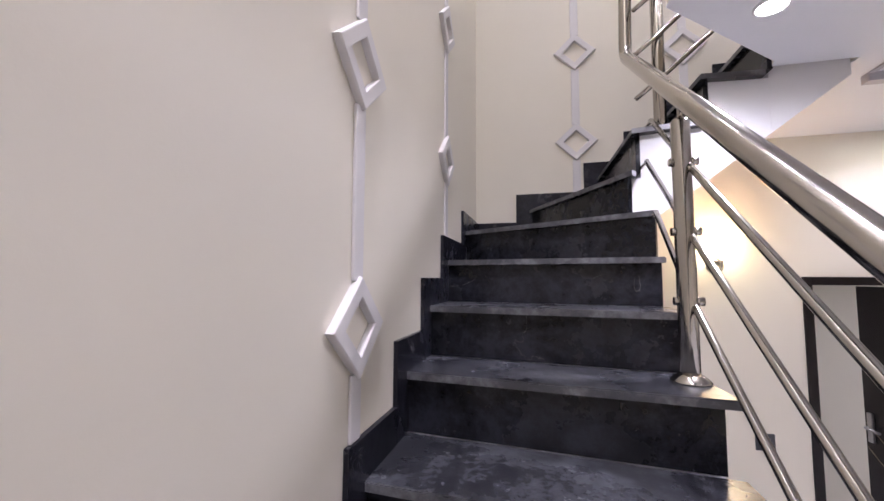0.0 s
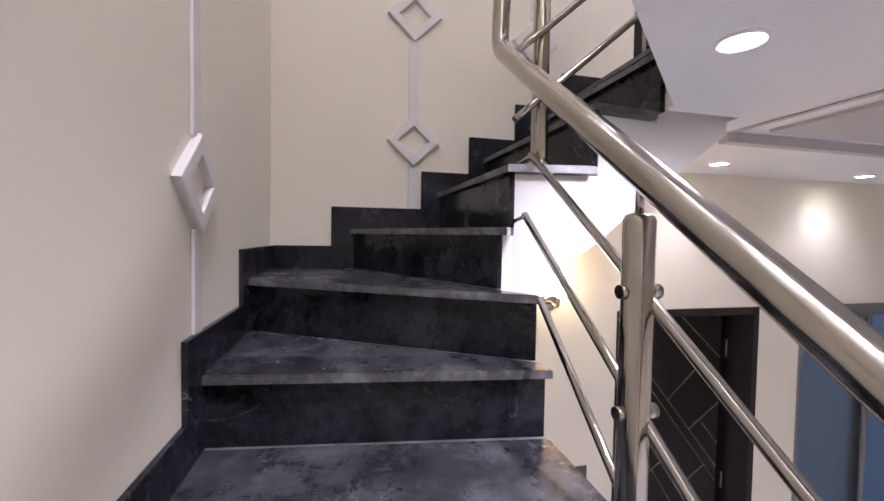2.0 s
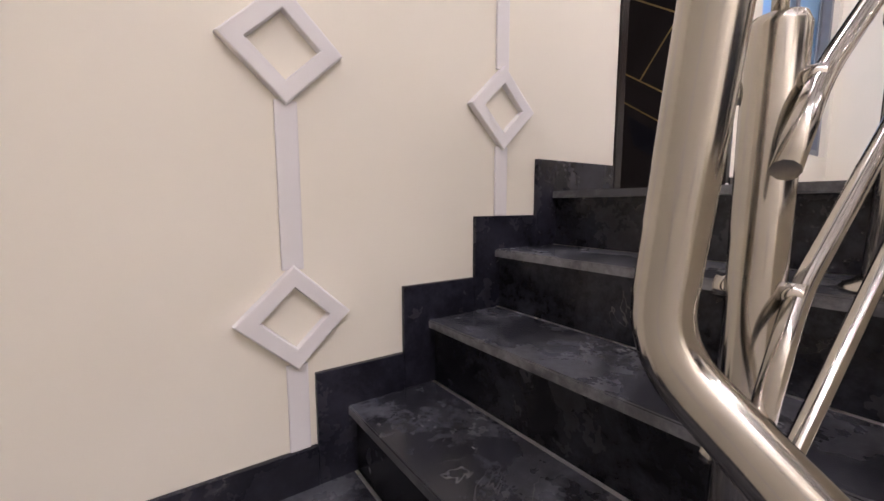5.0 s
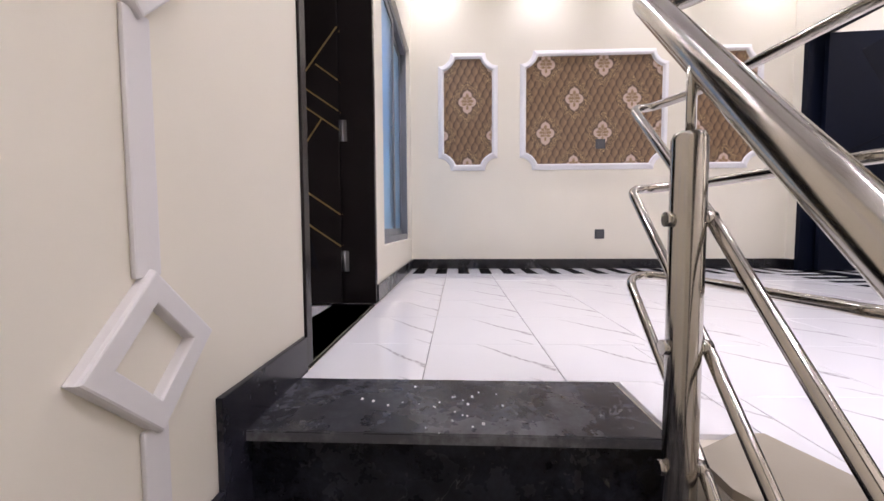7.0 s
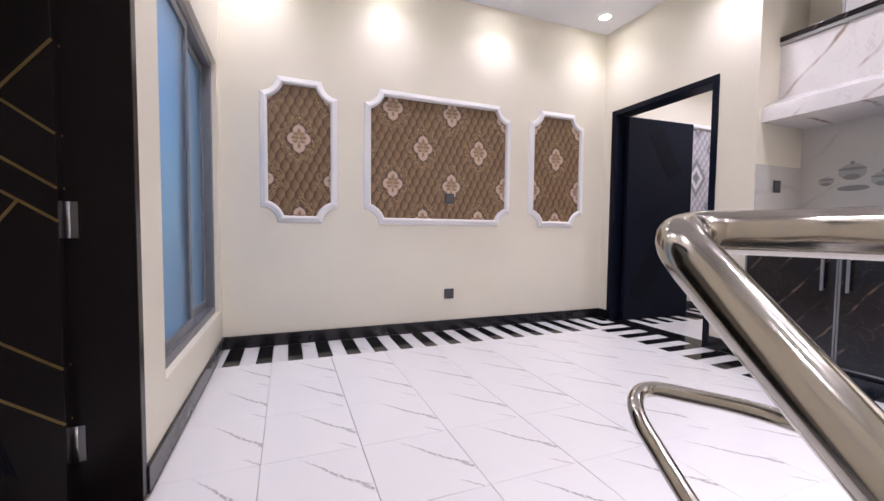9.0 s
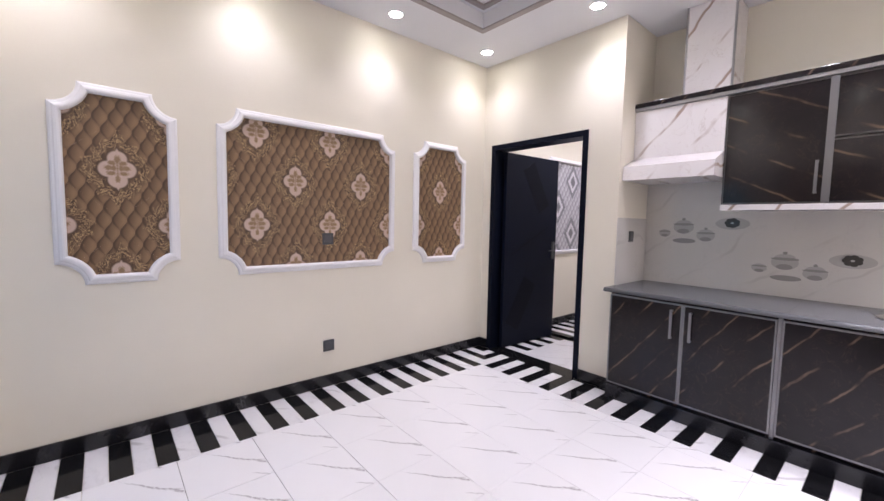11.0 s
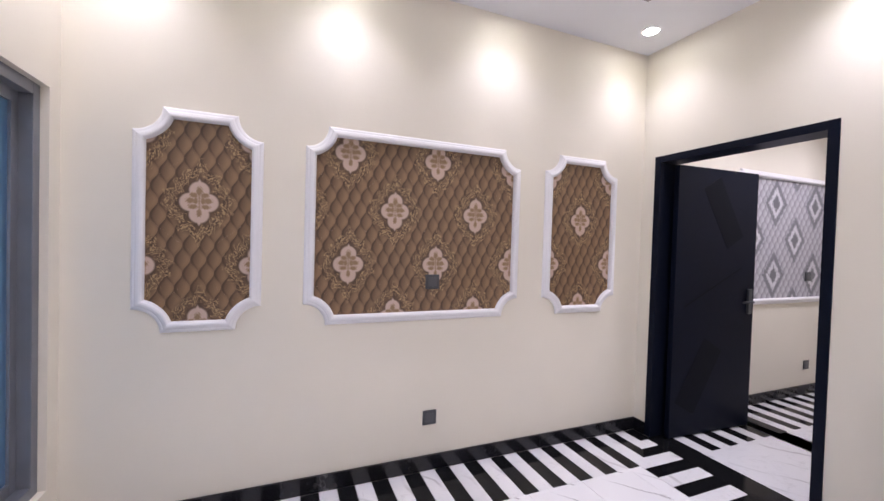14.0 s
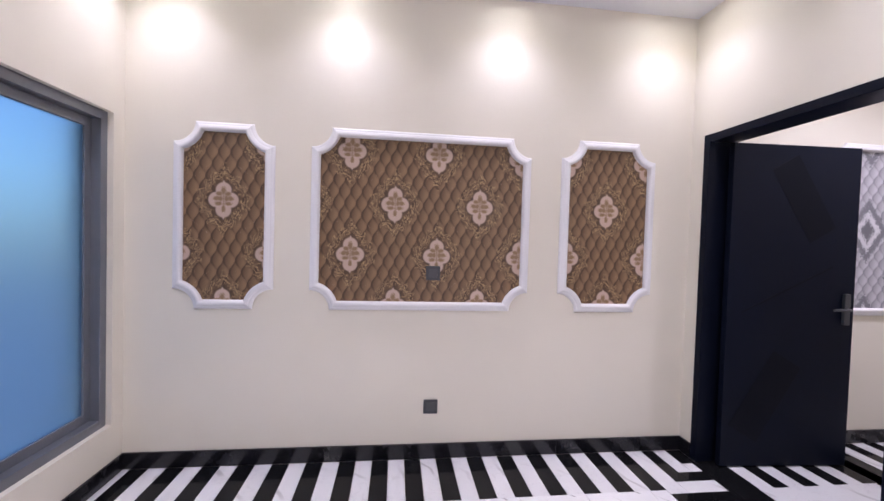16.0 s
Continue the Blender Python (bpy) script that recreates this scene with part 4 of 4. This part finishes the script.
thing("cabinet_underside", "white marbled board under the wall cabinets", "board", bm=boxes((1.10, 2.475, BACK + 0.002, YU + 0.012, 1.462, 1.499), bevel=0.002), mat=WHITEMARBLE)
cor = thing("cabinet_cornice", "black and silver cornice board over the wall units", "cornice")
part("board", boxes((1.10, 3.098, BACK + 0.002, YU + 0.02, 2.278, 2.312), bevel=0.003), BLACKMARBLE, cor)
part("strip", boxes((1.10, 3.098, YU - 0.02, YU + 0.016, 2.2515, 2.2775), bevel=0.003), ALU, cor, "bright aluminium strip")
hood = thing("cooker_hood", "white marbled hood box with a square flue", "cooker hood")
prof = [(BACK + 0.002, 2.25), (YU, 2.25), (YU, 1.875), (YU + 0.17, 1.80), (YU + 0.18, 1.692), (BACK + 0.002, 1.692)]
hb = bmesh.new()
for x in (2.478, 3.098):
    hb.faces.new([hb.verts.new((x, y, z)) for y, z in prof])
hb.verts.ensure_lookup_table()
HV = list(hb.verts)
for i in range(6):
    j = (i + 1) % 6
    hb.faces.new((HV[i], HV[j], HV[6 + j], HV[6 + i]))
bmesh.ops.recalc_face_normals(hb, faces=hb.faces)
part("body", hb, WHITEMARBLE, hood)
part("flue", boxes((2.47, 2.755, BACK + 0.002, YU - 0.01, 2.3125, TOP - 0.001), bevel=0.002), WHITEMARBLE, hood)
part("flue_edge", boxes((2.455, 2.4695, YU - 0.025, YU - 0.008, 2.3125, TOP - 0.001), (2.7555, 2.768, YU - 0.025, YU - 0.008, 2.3125, TOP - 0.001)), ALU, hood)

# tiled splashback with printed tableware
sp = thing("splashback", "pale tiles printed with grey bowls and pots", "splashback", kind="structure")
part("tile_field", boxes((1.0, 3.0995, BACK, BACK + 0.008, 0.8625, 1.70)), SPLASH, sp)
part("tile_field", boxes((3.0915, 3.0995, BACK + 0.0085, SOUTH - 0.005, 0.8625, 1.40)), SPLASH, sp)


def disc(cx, cz, rx, rz, y, lo=0, hi=360):
    bm = bmesh.new()
    vs = [(cx + rx * math.cos(radians(lo + (hi - lo) * i / 24)), cz + rz * math.sin(radians(lo + (hi - lo) * i / 24))) for i in range(25 if hi - lo < 360 else 24)]
    f = bm.faces.new([bm.verts.new((x, y, z)) for x, z in vs])
    g = bmesh.ops.extrude_face_region(bm, geom=[f])
    bmesh.ops.translate(bm, verts=[v for v in g["geom"] if isinstance(v, bmesh.types.BMVert)], vec=(0, 0.0006, 0))
    bmesh.ops.recalc_face_normals(bm, faces=bm.faces)
    return bm


def crockery(cx, cz, s):
    y = BACK + 0.0085
    for px, pz, k in ((0.14, -0.02, 0.6), (0.0, 0.035, 1.0), (-0.16, -0.03, 0.85)):
        x, z, q = cx + px * s, cz + pz * s, k * s
        part("print", disc(x, z - 0.01 * q, 0.075 * q, 0.052 * q, y), PRINTLIGHT, sp)
        part("print", disc(x, z - 0.042 * q, 0.045 * q, 0.02 * q, y + 0.001), PRINT, sp)
        part("print", disc(x, z + 0.014 * q, 0.078 * q, 0.010 * q, y + 0.0018), PRINT, sp)
        if k > 0.7:
            part("print", disc(x, z + 0.016 * q, 0.060 * q, 0.034 * q, y + 0.0012, 0, 180), PRINTLIGHT, sp)
            part("print", disc(x, z + 0.056 * q, 0.013 * q, 0.011 * q, y + 0.0018), PRINT, sp)
    part("print", disc(cx - 0.01 * s, cz - 0.085 * s, 0.085 * s, 0.02 * s, y + 0.0026), PRINT, sp)
    part("print", disc(cx - 0.33 * s, cz + 0.06 * s, 0.11 * s, 0.045 * s, y), PRINTLIGHT, sp)
    for i in range(7):
        part("print", disc(cx - 0.33 * s + 0.03 * s * math.cos(i * 0.9), cz + 0.065 * s + 0.022 * s * math.sin(i * 0.9), 0.02 * s, 0.016 * s, y + 0.001 + 0.0001 * i), PRINTDARK, sp)


for cx, cz in ((2.80, 1.33), (2.15, 1.10), (1.50, 1.36)):
    crockery(cx, cz - 0.02, 1.0)

# back room picture on the ground floor
pic = thing("wall_picture", "brown picture panel on the back room wall", "picture")
part("frame", boxes((1.2, 2.0, 2.975, 2.999, -2.0, -1.1), bevel=0.004), FRAME, pic)
part("canvas", boxes((1.25, 1.95, 2.970, 2.9745, -1.95, -1.15)), GROUT, pic)

# small plaster crumbs on the top step
cr = bmesh.new()
for i in range(26):
    x, y = random.gauss(1.60, 0.06), random.gauss(-0.40, 0.07)
    s = random.uniform(0.002, 0.006)
    bmesh.ops.create_icosphere(cr, subdivisions=1, radius=s, matrix=Matrix.Translation((min(x, 1.72), y, s * 0.4)) @ Matrix.Diagonal((1, 0.7, 0.5, 1)))
tagged(new("plaster_crumbs", mesh("plaster_crumbs", cr, WHITE)), "white plaster crumbs scattered on the top step", "debris", kind="stuff")

# plaster left at the inner end of a winder step
pr = bmesh.new()
for i in range(18):
    t = random.random()
    x, y = 0.772 + 0.050 * t + random.gauss(0, 0.008), -0.80 - 0.085 * t + random.gauss(0, 0.008)
    s = random.uniform(0.002, 0.007)
    bmesh.ops.create_icosphere(pr, subdivisions=1, radius=s, matrix=Matrix.Translation((x, y, -5 * R + s * 0.05)) @ Matrix.Diagonal((1.2, 0.8, 0.25, 1)))
tagged(new("plaster_residue", mesh("plaster_residue", pr, STRINGER)), "white plaster residue on the end of a winder step", "debris", kind="stuff")

# ---------------------------------------------------------------- floor tiles
floor = bpy.data.objects["floor"]
groundfloor = bpy.data.objects["floor_ground"]
shared = {}


def slab_piece(name, x0, x1, y0, y1, mat, parent, z=0.0, low=-0.0115):
    if x1 - x0 < 0.004 or y1 - y0 < 0.004:
        return
    key = (name, round(x1 - x0, 3), round(y1 - y0, 3), mat.name)
    if key not in shared:
        w, d = (x1 - x0) / 2, (y1 - y0) / 2
        bm = bmesh.new()
        a = [bm.verts.new(p) for p in ((-w, -d, low), (w, -d, low), (w, d, low), (-w, d, low))]
        b = [bm.verts.new(p) for p in ((-w, -d, -0.001), (w, -d, -0.001), (w, d, -0.001), (-w, d, -0.001))]
        c = [bm.verts.new((x * (1 - 0.001 / w), y * (1 - 0.001 / d), 0)) for x, y in ((-w, -d), (w, -d), (w, d), (-w, d))]
        for p, q in ((a, b), (b, c)):
            for i in range(4):
                bm.faces.new((p[i], p[(i + 1) % 4], q[(i + 1) % 4], q[i]))
        bm.faces.new(c)
        bmesh.ops.recalc_face_normals(bm, faces=bm.faces)
        shared[key] = mesh(name, bm, mat)
    ob = new(name, shared[key])
    ob.parent = parent
    ob.matrix_basis = pose((x0 + x1) / 2, (y0 + y1) / 2, z)


J, JX = 0.0012, 0.0003
BX0, BY0 = 4.135, -3.152                  # inner corner of the bar border
SB = -3.515                               # outer end of the south bars
EW = EAST - 0.0145
# bars along the east wall, 10 cm wide, running up to the baseboard
for n in range(16):
    y1 = -0.05 - 0.2005 * n
    slab_piece("border_bar", BX0, EW, max(y1 - 0.1, BY0) + J, y1 - J, BLACKTILE, floor)
    if n < 15:
        slab_piece("border_gap", BX0, EW, y1 - 0.2005 + J, y1 - 0.1 - J, TILE, floor)
slab_piece("border_gap", BX0, EW, -0.05 + J, -0.015, TILE, floor)
# bars along the south wall and the dark strip behind them, through the doorway
for n in range(16):
    x1 = 4.10 - 0.2025 * n
    slab_piece("border_bar", x1 - 0.1 + J, x1 - J, SB + J, BY0 - J, BLACKTILE, floor)
    slab_piece("border_gap", x1 - 0.2025 + J, x1 - 0.1 - J, SB + J, BY0 - J, TILE, floor)
slab_piece("border_strip", 0.9, EW, SOUTH + 0.0145, SB - J, BLACKTILE, floor)
slab_piece("border_strip", 3.42, 4.405, SOUTH - 0.155, SOUTH + 0.0135, BLACKTILE, floor)
slab_piece("tile", 3.27, EW, -4.499, SOUTH - 0.157, TILE, floor)
# nested corner
for x0, x1, y0, y1, mat in ((4.10, EW, -3.265, BY0, TILE), (4.10, 4.205, SB, -3.265, TILE), (4.205, EW, -3.35, -3.265, BLACKTILE),
                            (4.205, 4.295, SB, -3.35, BLACKTILE), (4.295, EW, -3.44, -3.35, TILE), (4.295, 4.385, SB, -3.44, TILE), (4.385, EW, SB, -3.44, BLACKTILE)):
    slab_piece("corner_piece", x0 + J, x1 - J, y0 + J, y1 - J, mat, floor)
# field
TXS, TYS = 0.41, 0.385
for i in range(-6, 8):
    for j in range(10):
        x0, x1 = 2.885 + TXS * i, 2.885 + TXS * (i + 1)
        y1, y0 = 0.035 - TYS * j, 0.035 - TYS * (j + 1)
        x1, y1, y0 = min(x1, BX0 - 0.0006), min(y1, -0.015), max(y0, BY0 + 0.0006)
        left = 1.738 if y1 > -0.9 else 0.90
        if y0 < -1.03 < y1:
            if x0 > 1.70:
                slab_piece("tile", max(x0, 1.738) + J, x1 - J, y0 + J, y1 - J, FIELD, floor)
            else:
                slab_piece("tile", max(x0, 0.92) + J, x1 - J, y0 + J, min(-1.05, y1 - J), FIELD, floor) if x1 > 1.3 else None
                if x1 > 1.738:
                    slab_piece("tile", 1.738 + J, x1 - J, -1.048, y1 - J, FIELD, floor)
            continue
        x0 = max(x0, left)
        if x1 > x0 and y1 > y0:
            slab_piece("tile", x0 + JX, x1 - JX, y0 + J, y1 - J, FIELD, floor)
slab_piece("tile", 1.475, 1.737, -1.047, -0.873, FIELD, floor)
# bedroom floor and border bars
broom = bpy.data.objects["floor_bedroom"]
slab_piece("tile", 3.27, EW, -6.99, -4.501, TILE, broom)
for n in range(16):
    y1 = SOUTH - 0.06 - 0.2 * n
    slab_piece("border_bar", BX0 - 0.03, EAST - 0.0145, y1 - 0.1, y1, BLACKTILE, broom, 0.0006, -0.0120)
for n in range(8):
    y0 = 0.36 + 0.2 * n
    slab_piece("border_bar", 2.45, 2.94, y0, y0 + 0.1, BLACKTILE, broom, 0.0006, -0.004)
slab_piece("border_strip", 1.847, 2.788, 0.0, 0.222, BLACKTILE, floor, 0.0, -0.02)
# ground floor border bars
for n in range(16):
    x0 = 1.0 + 0.2 * n
    slab_piece("border_bar", x0, x0 + 0.1, -0.42, -0.06, BLACKTILE, groundfloor, G + 0.001, -0.0015)
slab_piece("border_strip", 1.80, 2.71, 0.0, 0.222, BLACKTILE, groundfloor, G + 0.001, -0.0015)
for n in range(4):
    slab_piece("border_bar", 1.6 + 0.2 * n, 1.7 + 0.2 * n, 0.40, 0.75, BLACKTILE, groundfloor, G + 0.001, -0.0015)
